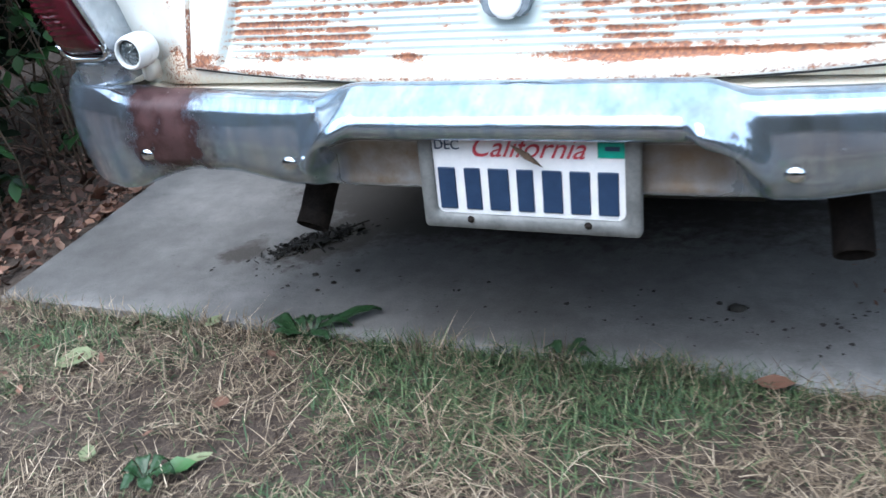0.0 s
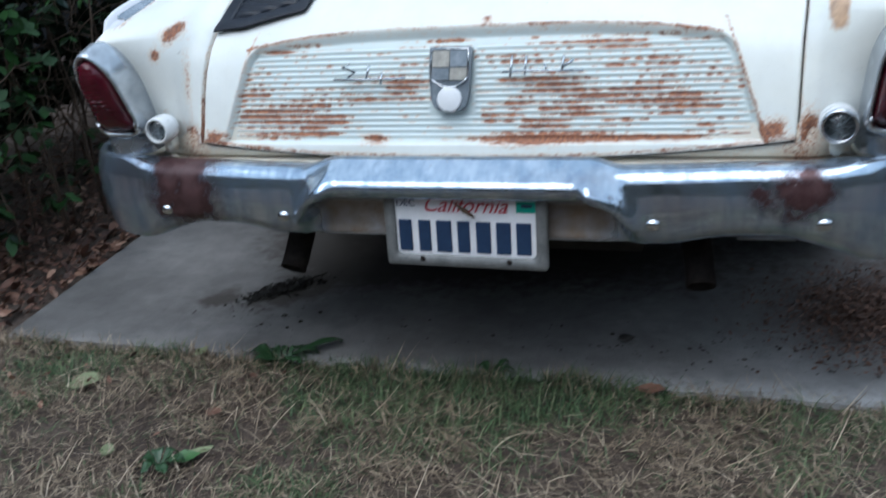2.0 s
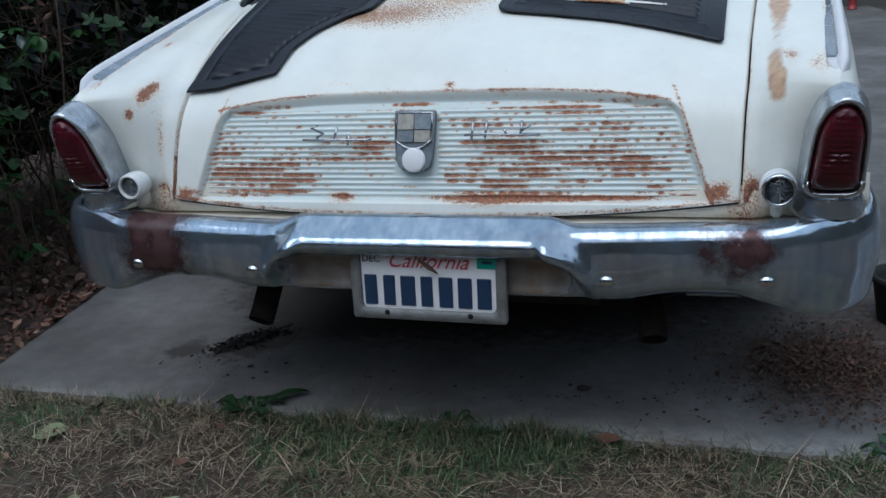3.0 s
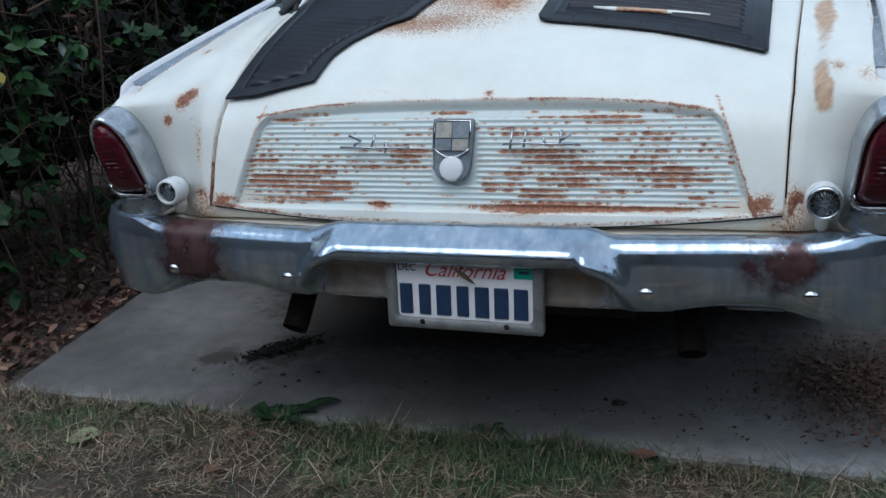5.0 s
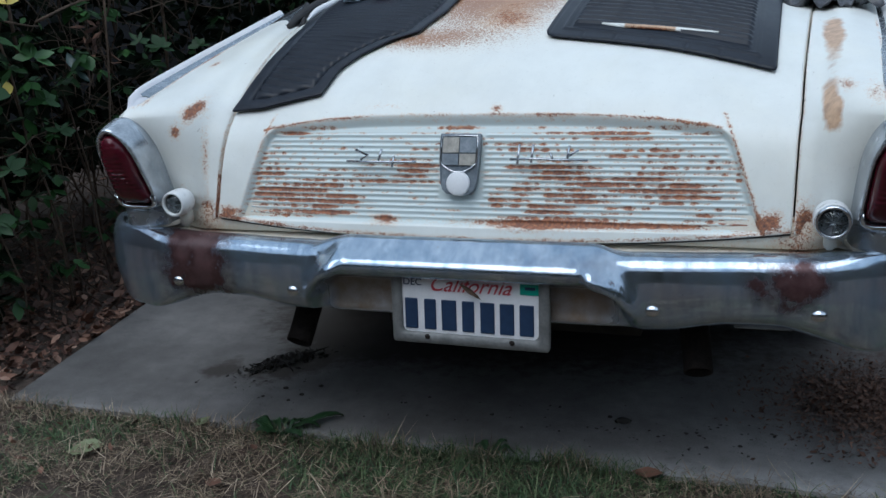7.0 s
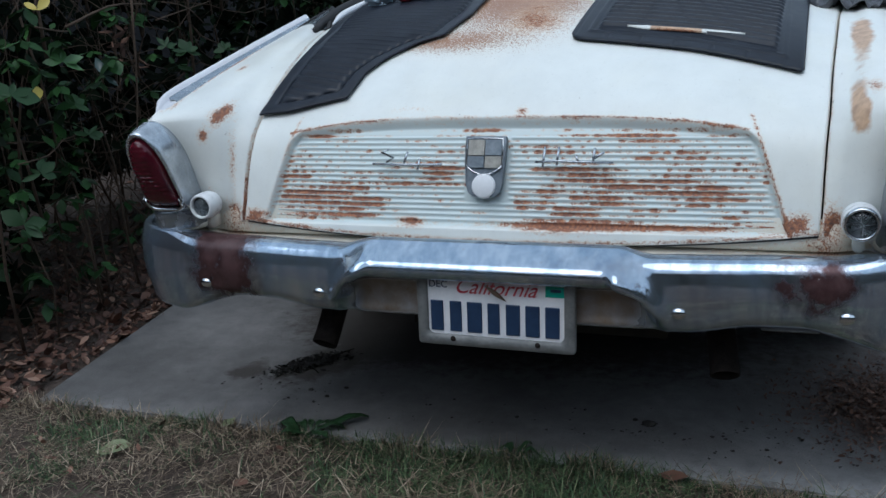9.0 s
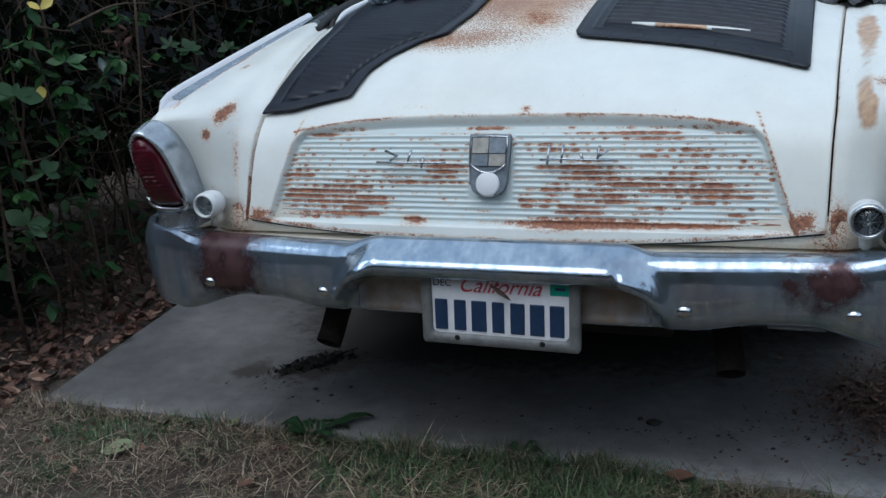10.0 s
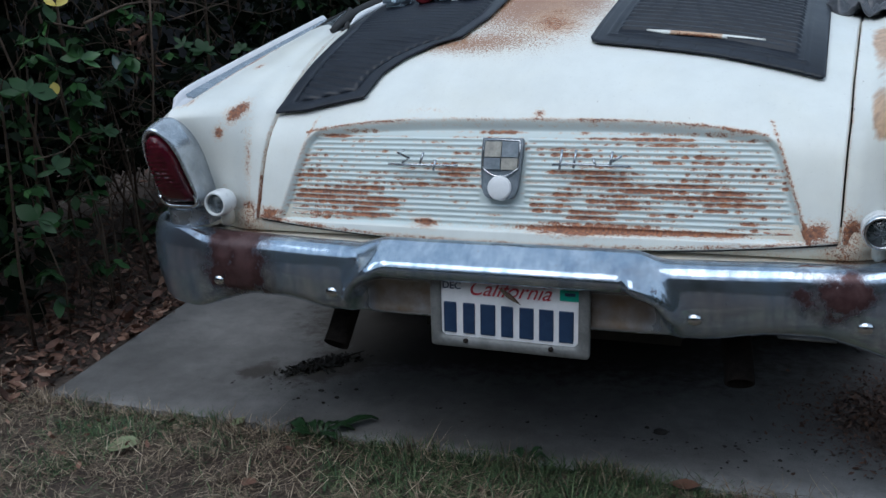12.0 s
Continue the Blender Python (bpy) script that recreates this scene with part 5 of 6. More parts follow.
def build_grass():
    def field(n, green):
        x, y = rng.uniform(-2.0, 1.5, n), rng.uniform(-0.95, 0.285, n)
        keep = []
        for a, b in zip(x, y):
            g = noise.noise((a * 2.6 + 4, b * 2.6, 1.7)) + 0.5 * noise.noise((a * 7, b * 7, 5.0))
            centre = math.exp(-((a + 0.10) / 0.65) ** 2) * math.exp(-((b - 0.20) / 0.15) ** 2)
            w = 0.75 * centre + 1.4 * g - 0.03 - 0.3 * float(sstep(-0.8, -1.3, a)) if green else 0.50 - 0.25 * centre + 0.55 * noise.noise((a * 3.3, b * 3.3, 9.0)) + 0.9 * noise.noise((a * 13, b * 13, 2.0))
            keep.append(rng.random() < max(0.05, w))
        k = np.array(keep)
        return x[k], y[k]
    x, y = field(115000, False)
    n = len(x)
    z = on_ground(x, y)
    pos = np.stack([x, y, z + rng.uniform(0.0, 0.022, n)], 1)
    g = tagged(blades("dry_grass", pos, rng.uniform(0, 6.283, n), np.radians(rng.uniform(-4, 32, n)), rng.uniform(0.015, 0.07, n) * rng.uniform(0.5, 1.2, n), rng.uniform(0.0007, 0.0024, n), rng.uniform(-0.25, 0.45, n), STRAW), "dry straw-coloured grass lying over brown soil", "grass", kind="stuff")
    x, y = field(95000, True)
    n = len(x)
    z = on_ground(x, y)
    pos = np.stack([x, y, z], 1)
    tagged(blades("green_grass", pos, rng.uniform(0, 6.283, n), np.radians(rng.uniform(5, 62, n)), rng.uniform(0.018, 0.065, n), rng.uniform(0.0012, 0.0036, n), rng.uniform(0.05, 0.5, n), BLADE), "short green grass along the concrete slab", "grass", kind="stuff")


build_grass()


def build_long_straw():
    """Long pale stalks that lie tangled over the turf."""
    k = 3800
    x, y = rng.uniform(-2.0, 1.5, k), rng.uniform(-0.95, 0.27, k)
    keep = np.array([noise.noise((a * 4.0, b * 4.0, 6.0)) + 0.5 * noise.noise((a * 12, b * 12, 1.0)) > -0.05 for a, b in zip(x, y)])
    x, y = x[keep], y[keep]
    k = len(x)
    pos = np.stack([x, y, on_ground(x, y) + rng.uniform(0.008, 0.032, k)], 1)
    tagged(blades("long_straw", pos, rng.uniform(0, 6.283, k), np.radians(rng.uniform(-8, 30, k)), rng.uniform(0.05, 0.13, k), rng.uniform(0.0009, 0.0024, k), rng.uniform(-0.1, 0.42, k), PALE_STRAW), "long pale dead grass stalks tangled over the turf", "grass", kind="stuff")


build_long_straw()


def build_yard():
    """Sparse dry grass over the rest of the yard."""
    k = 60000
    x, y = rng.uniform(-7, 7, k), rng.uniform(-8, 0.25, k)
    near = (np.abs(x + 0.25) < 1.6) & (y > -0.85)
    out = (x > -1.9) | (y < 0.0)
    patch = np.array([noise.noise((a * 1.1, b * 1.1, 3.0)) + 0.4 * noise.noise((a * 4, b * 4, 8.0)) > -0.15 for a, b in zip(x, y)])
    keep = ~near & out & patch
    x, y = x[keep], y[keep]
    k = len(x)
    pos = np.stack([x, y, np.full(k, -0.018)], 1)
    tagged(blades("yard_grass", pos, rng.uniform(0, 6.283, k), np.radians(rng.uniform(5, 55, k)), rng.uniform(0.04, 0.12, k), rng.uniform(0.002, 0.006, k), rng.uniform(0.0, 0.4, k), STRAW), "sparse dry grass over the yard", "grass", kind="stuff")


build_yard()


def build_edge_tufts():
    """Taller grass that hangs over the slab's front edge in clumps."""
    for name, mat, count, label in (("edge_grass", BLADE, 5200, "green grass tufts at the slab's edge"), ("edge_straw", STRAW, 4200, "dry grass tufts at the slab's edge")):
        x = rng.uniform(-1.45, 1.3, count)
        y = SLAB_Y - 0.022 * (x + 1.4) / 2.2 - np.abs(rng.normal(0.0, 0.035, count)) + 0.006
        keep = np.array([noise.noise((a * 5.0, 1.0 if mat is BLADE else 6.0, 2.0)) + 0.5 * noise.noise((a * 17, 3.0, 2.0)) + (0.35 * math.exp(-((a - 0.1) / 0.6) ** 2) if mat is BLADE else 0.35 * float(sstep(-0.3, -0.9, a))) > 0.05 for a in x])
        x, y = x[keep], y[keep]
        k = len(x)
        pos = np.stack([x, y, on_ground(x, y)], 1)
        tagged(blades(name, pos, rng.uniform(0, 6.283, k), np.radians(rng.uniform(30, 85, k)), rng.uniform(0.02, 0.062, k) * (1 - 0.45 * sstep(0.25, 0.45, x)), rng.uniform(0.001, 0.003, k), rng.uniform(0.05, 0.55, k), mat), label, "grass", kind="stuff")


build_edge_tufts()

LEAF_V = np.array([(0, 0, 0), (0.22, 0.17, 0.02), (0.5, 0.27, 0.035), (0.78, 0.17, 0.02), (1, 0, -0.05), (0.78, -0.17, 0.02), (0.5, -0.27, 0.035), (0.22, -0.17, 0.02), (0.25, 0, 0.0), (0.55, 0, -0.005), (0.8, 0, -0.02)])
LEAF_F = [(0, 8, 1), (1, 8, 9, 2), (2, 9, 10, 3), (3, 10, 4), (0, 7, 8), (7, 6, 9, 8), (6, 5, 10, 9), (5, 4, 10)]


def leaf_cloud(name, pos, euler, size, mat, parent=None, curl=0.0, wide=1.0):
    """Many leaves in one mesh, each turned by its own angles."""
    n, k = len(pos), len(LEAF_V)
    t = np.repeat(LEAF_V[None], n, 0)
    t[:, :, 1] *= wide
    if curl:
        t[:, :, 1] *= rng.uniform(0.5, 1.15, (n, 1))
        c = curl * rng.uniform(0.2, 1.2, (n, 1))
        t[:, :, 2] += c * (t[:, :, 0] - 0.5) ** 2 + c * 1.5 * t[:, :, 1] ** 2 + rng.normal(0, 0.03, (n, k))
    t *= np.asarray(size, float)[:, None, None]
    e = np.asarray(euler, float)
    for axis, (p, q) in enumerate(((1, 2), (2, 0), (0, 1))):
        c, s_ = np.cos(e[:, axis])[:, None], np.sin(e[:, axis])[:, None]
        u, w = t[:, :, p].copy(), t[:, :, q].copy()
        t[:, :, p], t[:, :, q] = c * u - s_ * w, s_ * u + c * w
    t += np.asarray(pos, float)[:, None, :]
    faces = [tuple(b + q for q in f) for b in range(0, n * k, k) for f in LEAF_F]
    return merged(name, t, faces, mat, parent)


def hedge_edge(y, z):
    """How far the hedge's face reaches towards the drive."""
    return -1.80 + 0.16 * math.sin(y * 2.3 + z * 1.7) + 0.22 * float(sstep(0.25, 0.8, z)) + 0.20 * noise.noise((y * 1.8, z * 1.8, 4.0)) - 0.25 * float(sstep(0.9, 0.3, y)) + 0.03 * y - 0.24 * float(sstep(0.60, 0.25, z) * sstep(0.75, 1.1, y))


def build_hedge():
    hedge = empty("hedge", (-2.2, 1.5, 0), "dark green leafy hedge with bare twigs beside the drive", "hedge")
    off = np.array((-2.2, 1.5, 0))
    n = 15000
    y = rng.uniform(0.1, 6.5, n)
    z = rng.uniform(0.0, 2.4, n) ** 1.0
    depth = np.abs(rng.normal(0, 0.38, n))
    x = np.array([hedge_edge(a, b) for a, b in zip(y, z)]) - depth
    keep = np.array([noise.noise((a * 3, b * 3, c * 3)) > 0.02 + 0.32 * float(sstep(0.9, 1.25, b)) * (1 - 0.6 * float(sstep(1.5, 2.2, b))) for a, b, c in zip(x, y, z)]) & (z > 0.04 + 0.34 * sstep(0.6, 1.0, y))
    pos = np.stack([x, y, z], 1)[keep] - off
    n = len(pos)
    e = np.stack([rng.normal(0.2, 0.6, n), rng.normal(0.5, 0.5, n), rng.uniform(-2.4, 0.9, n)], 1)
    tagged(leaf_cloud("foliage", pos, e, rng.uniform(0.03, 0.065, n), LEAF, hedge, wide=1.15), kind="stuff")
    # dense leaves deep in the hedge, their shade painted as near-black colour
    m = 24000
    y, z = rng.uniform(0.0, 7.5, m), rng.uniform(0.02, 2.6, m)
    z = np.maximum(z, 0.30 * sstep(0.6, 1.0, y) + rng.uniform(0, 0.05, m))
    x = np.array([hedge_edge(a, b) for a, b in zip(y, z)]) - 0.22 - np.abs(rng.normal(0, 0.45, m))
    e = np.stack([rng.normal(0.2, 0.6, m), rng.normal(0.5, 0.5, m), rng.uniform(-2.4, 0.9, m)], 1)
    tagged(leaf_cloud("inner_foliage", np.stack([x, y, z], 1) - off, e, rng.uniform(0.05, 0.10, m), SHADE_LEAF, hedge, wide=1.3), kind="stuff")
    # stems and bare twigs
    VS, FS = [], []
    for k in range(600):
        yy = rng.uniform(0.3, 5.0) if k < 300 else rng.uniform(0.85, 2.1)
        z0 = rng.uniform(0.0, 1.3)
        x0 = hedge_edge(yy, z0) - abs(rng.normal(0.05, 0.22))
        p = np.array((x0, yy, z0 if k % 5 else -0.03))
        d = np.array((rng.normal(0.0, 0.4), rng.normal(-0.1, 0.7), rng.uniform(-0.35, 0.9)))
        if k % 8 == 0:
            d = np.array((rng.normal(0, 0.08), rng.normal(0, 0.08), 1.0))
        L = rng.uniform(0.2, 0.6) * (2.6 if k % 8 == 0 else 1)
        pts = [p - off]
        for q in range(5):
            p = p + d / np.linalg.norm(d) * L / 5
            d = d + rng.normal(0, 0.16, 3)
            pts.append(p - off)
        r = rng.uniform(0.0015, 0.0035) * (2.2 if k % 8 == 0 else 1)
        vs, fs = tube(pts, [r * (1 - 0.14 * q) for q in range(6)], 5)
        b = len(VS)
        VS += [tuple(v) for v in vs]
        FS += [tuple(i + b for i in f) for f in fs]
    tagged(obj("twig_tangle", VS, FS, BARK, hedge), "bare brown twigs", kind="stuff")
    # sprigs of broad leaves spreading from one point at the hedge's face
    P, E, S = [], [], []
    for k in range(150):
        yy, zz = 0.35 + 1.9 * rng.random() ** 1.7, rng.uniform(0.05, 1.25)
        c = np.array((hedge_edge(yy, zz) + rng.uniform(-0.06, 0.10), yy, zz))
        size = rng.uniform(0.04, 0.075)
        turn = rng.uniform(0, 6.28)
        m = int(rng.integers(4, 8))
        for q in range(m):
            P.append(c - off)
            E.append((rng.normal(0.1, 0.25), rng.normal(0.45, 0.25), turn + 6.283 * q / m + rng.normal(0, 0.2)))
            S.append(size * rng.uniform(0.75, 1.1))
    tagged(leaf_cloud("sprigs_foliage", np.array(P), np.array(E), np.array(S), SPRIG, hedge, 0.25, 1.2), kind="stuff")
    # bright sprigs, each a fan of leaves turned to the light
    facing = Vector((0.55, -0.62, 0.55)).normalized()
    right = facing.cross(Vector((0, 0, 1))).normalized() * -1
    upward = facing.cross(right) * -1
    for mat, x, y, z, size, count, start in ((FRESH, -1.53, 0.75, 0.884, 0.058, 6, 20), (SPRIG, -1.53, 0.77, 0.752, 0.050, 5, 60), (DIM_SPRIG, -1.52, 0.51, 0.81, 0.065, 5, 10), (PALE_GREY_LEAF, -1.53, 0.925, 0.825, 0.060, 3, 250),
                                             (DIM_SPRIG, -1.53, 0.48, 0.447, 0.065, 4, 200), (DIM_SPRIG, -1.53, 0.81, 0.65, 0.048, 5, 100), (DIM_SPRIG, -1.53, 0.58, 0.575, 0.05, 5, 40), (DIM_SPRIG, -1.52, 1.26, 0.89, 0.045, 5, 40),
                                             (DIM_SPRIG, -1.52, 1.38, 0.86, 0.05, 6, 0), (DIM_SPRIG, -1.52, 1.64, 0.845, 0.05, 5, 15), (YELLOW, -1.53, 0.68, 1.039, 0.06, 2, 10), (YELLOW, -1.53, 0.625, 0.785, 0.05, 1, -50)):
        for q in range(count):
            a = radians(start * 0.25 - 92 + (q - (count - 1) / 2) * 250 / max(count, 4) + rng.uniform(-18, 18))
            along = (right * math.cos(a) + upward * math.sin(a) - facing * rng.uniform(-0.1, 0.35)).normalized()
            up2 = (facing + right * rng.uniform(-0.3, 0.3) + upward * rng.uniform(-0.3, 0.3)).normalized()
            across = up2.cross(along).normalized()
            rot = Matrix((along, across, along.cross(across))).transposed().to_euler()
            o = leaf_cloud("leaf", np.zeros((1, 3)), np.array([tuple(rot)]), np.array([size * rng.uniform(0.7, 1.25)]), mat, hedge, 0.3, 1.15)
            o.location = (x + 2.2, y - 1.5, z)
    # a bunch of withered leaves and bare twigs near the top
    k = 16
    P = np.array((-1.54, 1.05, 0.905)) + rng.normal(0, 1, (k, 3)) * np.array((0.02, 0.03, 0.05)) - off
    e = np.stack([rng.normal(1.2, 0.5, k), rng.normal(0.3, 0.6, k), rng.uniform(0, 6.28, k)], 1)
    tagged(leaf_cloud("withered_leaves", P, e, rng.uniform(0.03, 0.06, k), LITTER, hedge, 0.8, 0.7), "hanging brown dead leaves")
    for p, q, r in (((-1.54, 0.67, 0.993), (-1.54, 0.81, 0.973), 0.004), ((-1.55, 0.81, 0.985), (-1.56, 1.23, 1.037), 0.005), ((-1.545, 1.14, 1.06), (-1.545, 1.01, 0.43), 0.0045), ((-1.54, 0.875, 0.475), (-1.52, 1.02, 0.33), 0.003),
                    ((-1.54, 1.30, 1.04), (-1.54, 1.55, 0.95), 0.003), ((-1.54, 1.25, 0.98), (-1.54, 1.60, 1.03), 0.003), ((-1.53, 0.50, 0.62), (-1.53, 0.70, 0.66), 0.0025)):
        p, q = np.array(p) - off, np.array(q) - off
        mid = (p + q) / 2 + rng.normal(0, 0.012, 3)
        obj("twig", *tube(curve_at([p, mid, q], 7), [r * (1 - 0.08 * s) for s in range(7)], 6), BARK, hedge)


build_hedge()


def build_litter():
    n = 8500
    x = -1.45 - np.abs(rng.normal(0, 0.55, n))
    y = rng.uniform(0.1, 3.0, n)
    x = np.minimum(x, np.array([slab_left(b) - 0.01 for b in y]) + np.where(rng.random(n) < 0.06, 0.12, 0))
    z = np.array([-0.02 + lumps(a, b) * (a > -3.3) + 0.06 * float(sstep(-1.55, -2.6, a)) for a, b in zip(x, y)])
    z = np.maximum(z, np.where(x > -1.42 - 0.12 * (y - 0.29), 0.006, -1)) + rng.uniform(0.004, 0.03, n)
    e = np.stack([rng.normal(0, 0.45, n), rng.normal(0, 0.45, n), rng.uniform(0, 6.28, n)], 1)
    tagged(leaf_cloud("leaf_litter", np.stack([x, y, z], 1), e, 0.008 + 0.048 * rng.random(n) ** 2.6, LITTER, None, 0.8, 1.2), "curled brown dead leaves on the soil under the hedge", "dead leaves", kind="stuff")
    n = 520
    x, y = rng.uniform(-1.9, -0.3, n), rng.uniform(-0.7, 0.26, n)
    keep = rng.random(n) < 0.15 + 0.85 * sstep(-0.6, -1.4, x)
    x, y = x[keep], y[keep]
    n = len(x)
    e = np.stack([rng.normal(0, 0.4, n), rng.normal(0, 0.4, n), rng.uniform(0, 6.28, n)], 1)
    tagged(leaf_cloud("turf_leaves", np.stack([x, y, on_ground(x, y) + rng.uniform(0.008, 0.03, n)], 1), e, 0.008 + 0.03 * rng.random(n) ** 2, LITTER, None, 0.8, 1.1), "small brown leaf bits in the dry grass", "dead leaves", kind="stuff")
    n = 15000
    x, y = rng.normal(0.84, 0.12, n), rng.normal(0.68, 0.12, n)
    k = (y > 0.36) & (x < 1.25)
    x, y = x[k], y[k]
    n = len(x)
    e = np.stack([rng.normal(0, 0.4, n), rng.normal(0, 0.4, n), rng.uniform(0, 6.28, n)], 1)
    tagged(leaf_cloud("leaf_crumbs", np.stack([x, y, rng.uniform(0.003, 0.012, n) + 0.03 * np.exp(-((x - 0.85) / 0.14) ** 2 - ((y - 0.68) / 0.12) ** 2) * rng.random(n)], 1), e, 0.002 + 0.016 * rng.random(n) ** 3, CRUMB, None, 0.5, 1.0), "brown leaf crumbs blown onto the concrete", "dead leaves", kind="stuff")
    n = 900
    t = rng.normal(0, 1, n)
    x, y = -0.745 + 0.034 * t + rng.normal(0, 0.016, n), 0.655 + 0.034 * t + rng.normal(0, 0.020, n)
    e = np.stack([rng.normal(0, 0.4, n), rng.normal(0, 0.4, n), rng.uniform(0, 6.28, n)], 1)
    tagged(leaf_cloud("wet_debris", np.stack([x, y, 0.003 + 0.014 * rng.random(n) * np.exp(-t * t)], 1), e, rng.uniform(0.004, 0.022, n), CHAR, None, 0.3, 1.0), "blackened wet leaf bits under the exhaust", "debris", kind="stuff")


    for k, pts in enumerate((((-0.76, 0.64, 0.006), (-0.70, 0.70, 0.012), (-0.66, 0.78, 0.008)), ((-0.80, 0.61, 0.005), (-0.75, 0.64, 0.014), (-0.70, 0.66, 0.006)), ((-0.78, 0.66, 0.006), (-0.73, 0.63, 0.016), (-0.69, 0.60, 0.005)))):
        tagged(obj("charred_twig", *tube(curve_at(pts, 8), [0.004 - 0.0003 * q for q in range(8)], 6), CHAR), "short blackened twig among wet leaves under the exhaust", "twig", "charred twigs")


build_litter()


def build_specks():
    """Small dark bits scattered over the slab."""
    rows = [(-0.74, 0.51, 0.09, 0.05, 60), (0.35, 0.45, 0.30, 0.07, 70), (0.72, 0.45, 0.18, 0.06, 60), (-0.1, 0.42, 0.3, 0.05, 25)]
    P, S = [], []
    for cx, cy, sx, sy, k in rows:
        for _ in range(k):
            x, y = rng.normal(cx, sx), rng.normal(cy, sy)
            if y > 0.31 and x < 1.0:
                P.append((x, y, 0.003))
                S.append(rng.uniform(0.003, 0.013) * rng.uniform(0.5, 1.2))
    k = len(P)
    e = np.stack([rng.normal(0, 0.1, k), rng.normal(0, 0.1, k), rng.uniform(0, 6.28, k)], 1)
    tagged(leaf_cloud("dirt_specks", np.array(P), e, np.array(S), UNDER, None, 0.2, 1.6), "small dark dirt specks scattered on the concrete", "dirt", kind="stuff")


build_specks()


def build_single_leaves():
    rows = [(FRESH, -0.590, -0.178, 0.070, 25, "fresh green leaf lying on the dry grass"), (PALE_LEAF, -0.565, -0.15, 0.06, 30, "small pale leaf on the dry grass"),
            (PALE_LEAF, -1.032, 0.062, 0.09, 35, "pale green leaf lying on the dry grass"),
            (PALE_LEAF, -0.73, -0.19, 0.05, 120, "small pale leaf on the dry grass"), (TAN_LEAF, -0.617, -0.338, 0.055, 10, "tan dead leaf on the dry grass"),
            (LITTER, 0.300, 0.245, 0.066, 5, "orange-brown dead leaf against the slab's edge"), (LITTER, -1.24, -0.046, 0.07, 200, "brown dead leaf on the soil"),
            (PALE_LEAF, -0.79, 0.245, 0.05, 70, "small pale leaf near the slab's edge"), (LITTER, -0.62, 0.02, 0.045, 0, "small brown dead leaf on the grass")]
    for mat, x, y, size, a, label in rows:
        o = leaf_cloud("fallen_leaf", np.zeros((1, 3)), np.array([(0.15, -0.1, radians(a))]), np.array([size]), mat, None, 0.7, 1.2)
        o.location = (x, y, -0.018 + lumps(x, y) + 0.014)
        tagged(o, label, "leaf", "fallen leaves")
    # withered leaf caught on the number plate
    o = leaf_cloud("fallen_leaf", np.zeros((1, 3)), np.array([(1.5, 0.62, 0.0)]), np.array([0.055]), BARK, None, 0.4, 0.40)
    o.location = (0.0, 0.022, 0.496)
    tagged(o, "withered leaf caught on the number plate", "leaf")


build_single_leaves()


def build_weed(x, y, leaves, label="broad-leaved green weed growing at the slab's edge"):
    """A rosette: each leaf given as (heading in degrees, length, width)."""
    w = empty("weed", (x, y, -0.018), label, "plant", "weeds")
    for k, (deg, L, wide) in enumerate(leaves):
        a = radians(deg)
        rows, cols = 11, 7
        vs = []
        for i in range(rows):
            t = i / (rows - 1)
            up = 0.016 + 0.022 * math.sin(math.pi * min(1.0, t * 0.8)) + 0.004 * math.sin(9 * t + k)
            half = wide * math.sin(math.pi * min(1, t * 0.94 + 0.05)) ** 0.7 * (0.18 + 0.82 * float(sstep(0.1, 0.65, t)))
            for j in range(cols):
                c = (j / (cols - 1) - 0.5) * 2
                px, py = L * t, c * half * (1 + 0.12 * math.sin(t * 26 + 3 * k)) + 0.10 * L * math.sin(t * 2 + k)
                vs.append((px * math.cos(a) - py * math.sin(a), px * math.sin(a) + py * math.cos(a), up + 0.25 * half * abs(c) + 0.002 * math.sin(t * 22 + j * 2)))
        o = obj("leaf", vs, grid_faces(rows, cols), WEED, w)
        solid(o, 0.0008)


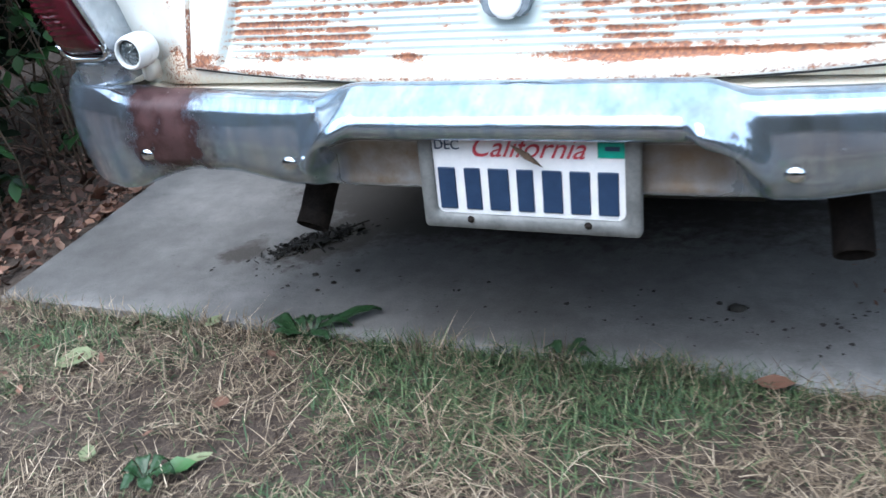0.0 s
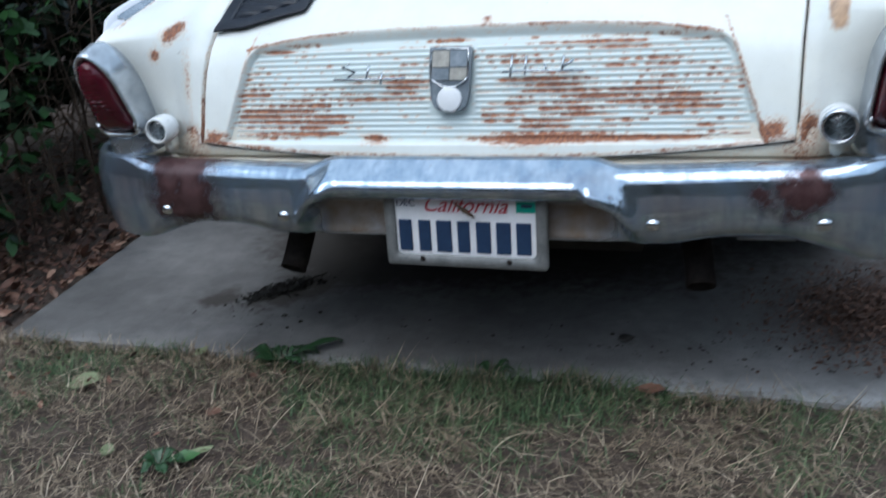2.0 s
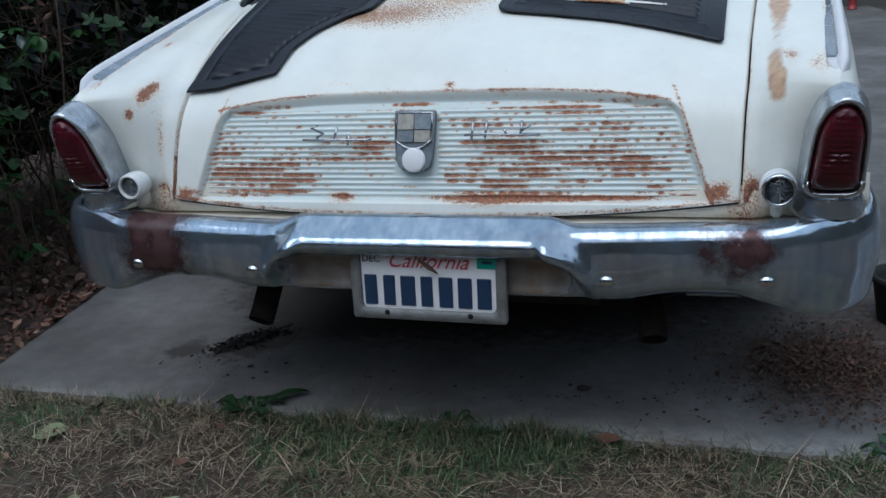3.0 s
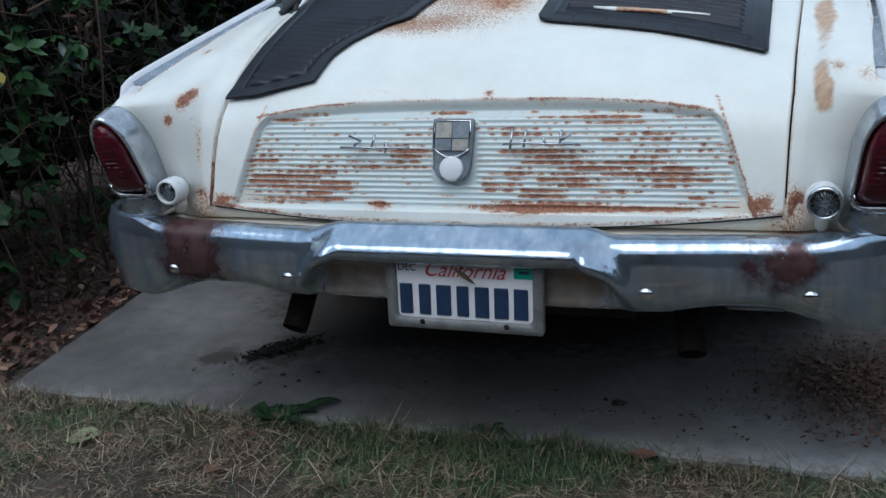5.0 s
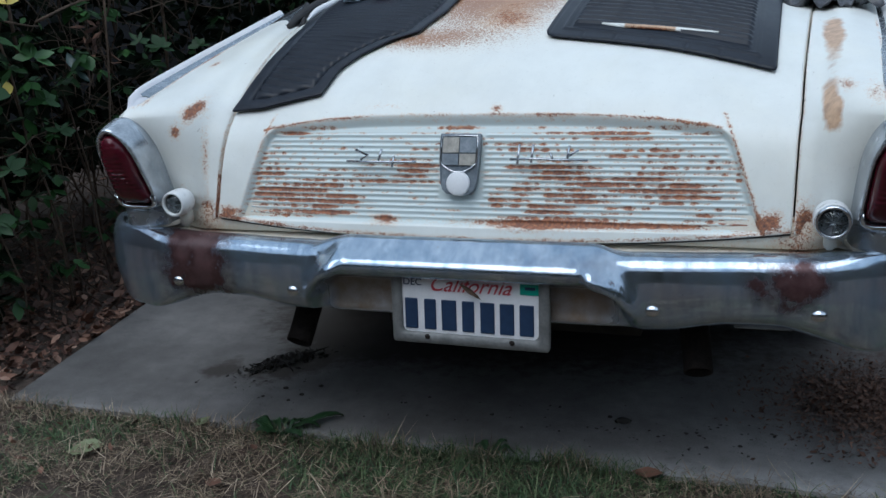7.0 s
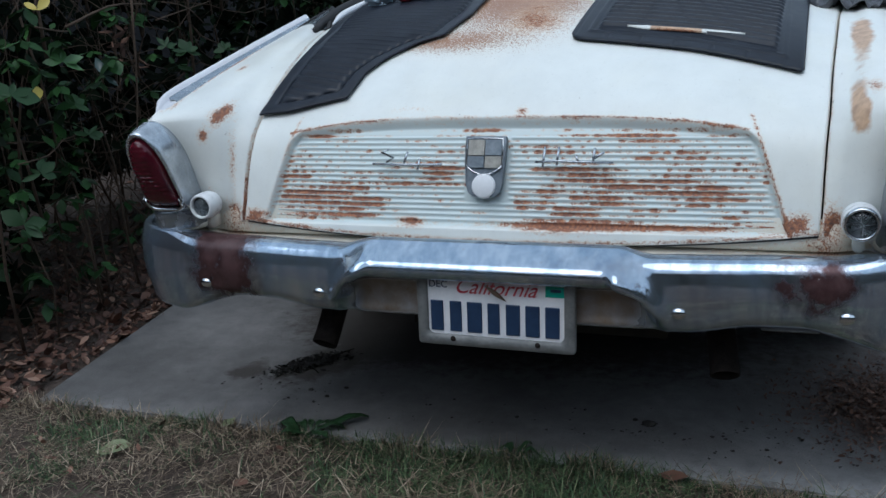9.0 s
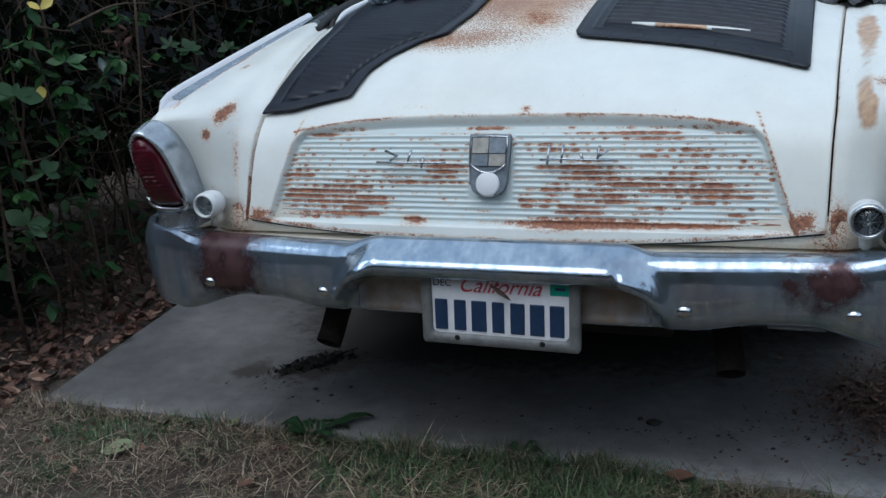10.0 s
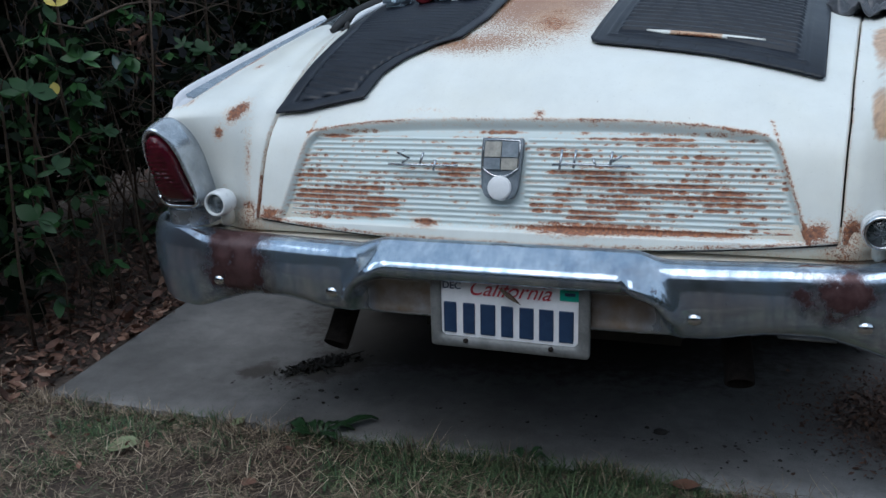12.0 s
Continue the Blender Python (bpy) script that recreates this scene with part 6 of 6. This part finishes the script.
build_weed(-0.545, 0.256, [(36, 0.155, 0.018), (24, 0.09, 0.012), (172, 0.10, 0.022), (150, 0.06, 0.014), (70, 0.07, 0.012), (105, 0.055, 0.012), (-30, 0.07, 0.014), (205, 0.07, 0.012)])
build_weed(-0.02, 0.258, [(60, 0.06, 0.008), (120, 0.05, 0.008), (20, 0.055, 0.007), (160, 0.05, 0.007)])
build_weed(0.92, 0.262, [(100, 0.08, 0.014), (160, 0.07, 0.012), (50, 0.09, 0.014), (200, 0.06, 0.012)])


build_weed(-0.585, -0.205, [(10, 0.05, 0.014), (70, 0.045, 0.013), (130, 0.05, 0.013), (190, 0.05, 0.015), (250, 0.045, 0.013), (310, 0.05, 0.013)], "small round-leaved green weed in the dry grass")


def build_clod(x, y, r, seed):
    bm = bmesh.new()
    bmesh.ops.create_icosphere(bm, subdivisions=3, radius=r)
    for v in bm.verts:
        d = 1 + 0.5 * noise.noise((v.co.x * 60 + seed, v.co.y * 60, v.co.z * 60))
        v.co = (v.co.x * d * 1.3, v.co.y * d, max(-0.2 * r, v.co.z * d * 0.7))
    o = part("dirt_clod", bm, UNDER, None)
    o.location = (x, y, 0.2 * r)
    tagged(o, "small black oily dirt clod on the concrete", "dirt", "clods on the slab")


for x, y, r, k in ((0.253, 0.489, 0.013, 1), (0.215, 0.505, 0.005, 2), (-0.60, 0.47, 0.005, 3), (-0.66, 0.50, 0.006, 4), (-0.62, 0.43, 0.004, 5), (-0.57, 0.53, 0.005, 6), (0.52, 0.42, 0.004, 7), (-0.70, 0.44, 0.004, 8)):
    build_clod(x, y, r, k)


def build_pot():
    pot = part("plant_pot", lathe_bm([(0.0, 0.0), (0.066, 0.0), (0.070, 0.004), (0.088, 0.115), (0.094, 0.117), (0.095, 0.135), (0.089, 0.136), (0.083, 0.11), (0.064, 0.012), (0.0, 0.012)], 40, "z"), TYRE, None)
    pot.location = (1.06, 1.02, 0.0)
    tagged(pot, "empty black plastic plant pot on the concrete beside the car", "plant pot")


build_pot()


def build_pole():
    pole = part("red_pole", lathe_bm([(0.0, 0.0), (0.06, 0.0), (0.06, 0.012), (0.040, 0.03), (0.036, 0.06), (0.036, 1.05), (0.028, 1.08), (0.0, 1.085)], 24, "z"), RED_PLASTIC, None)
    pole.location = POLE
    tagged(pole, "slim red post standing before the grey siding", "post")


POLE = (2.09, 10.60, 0.0)
build_pole()
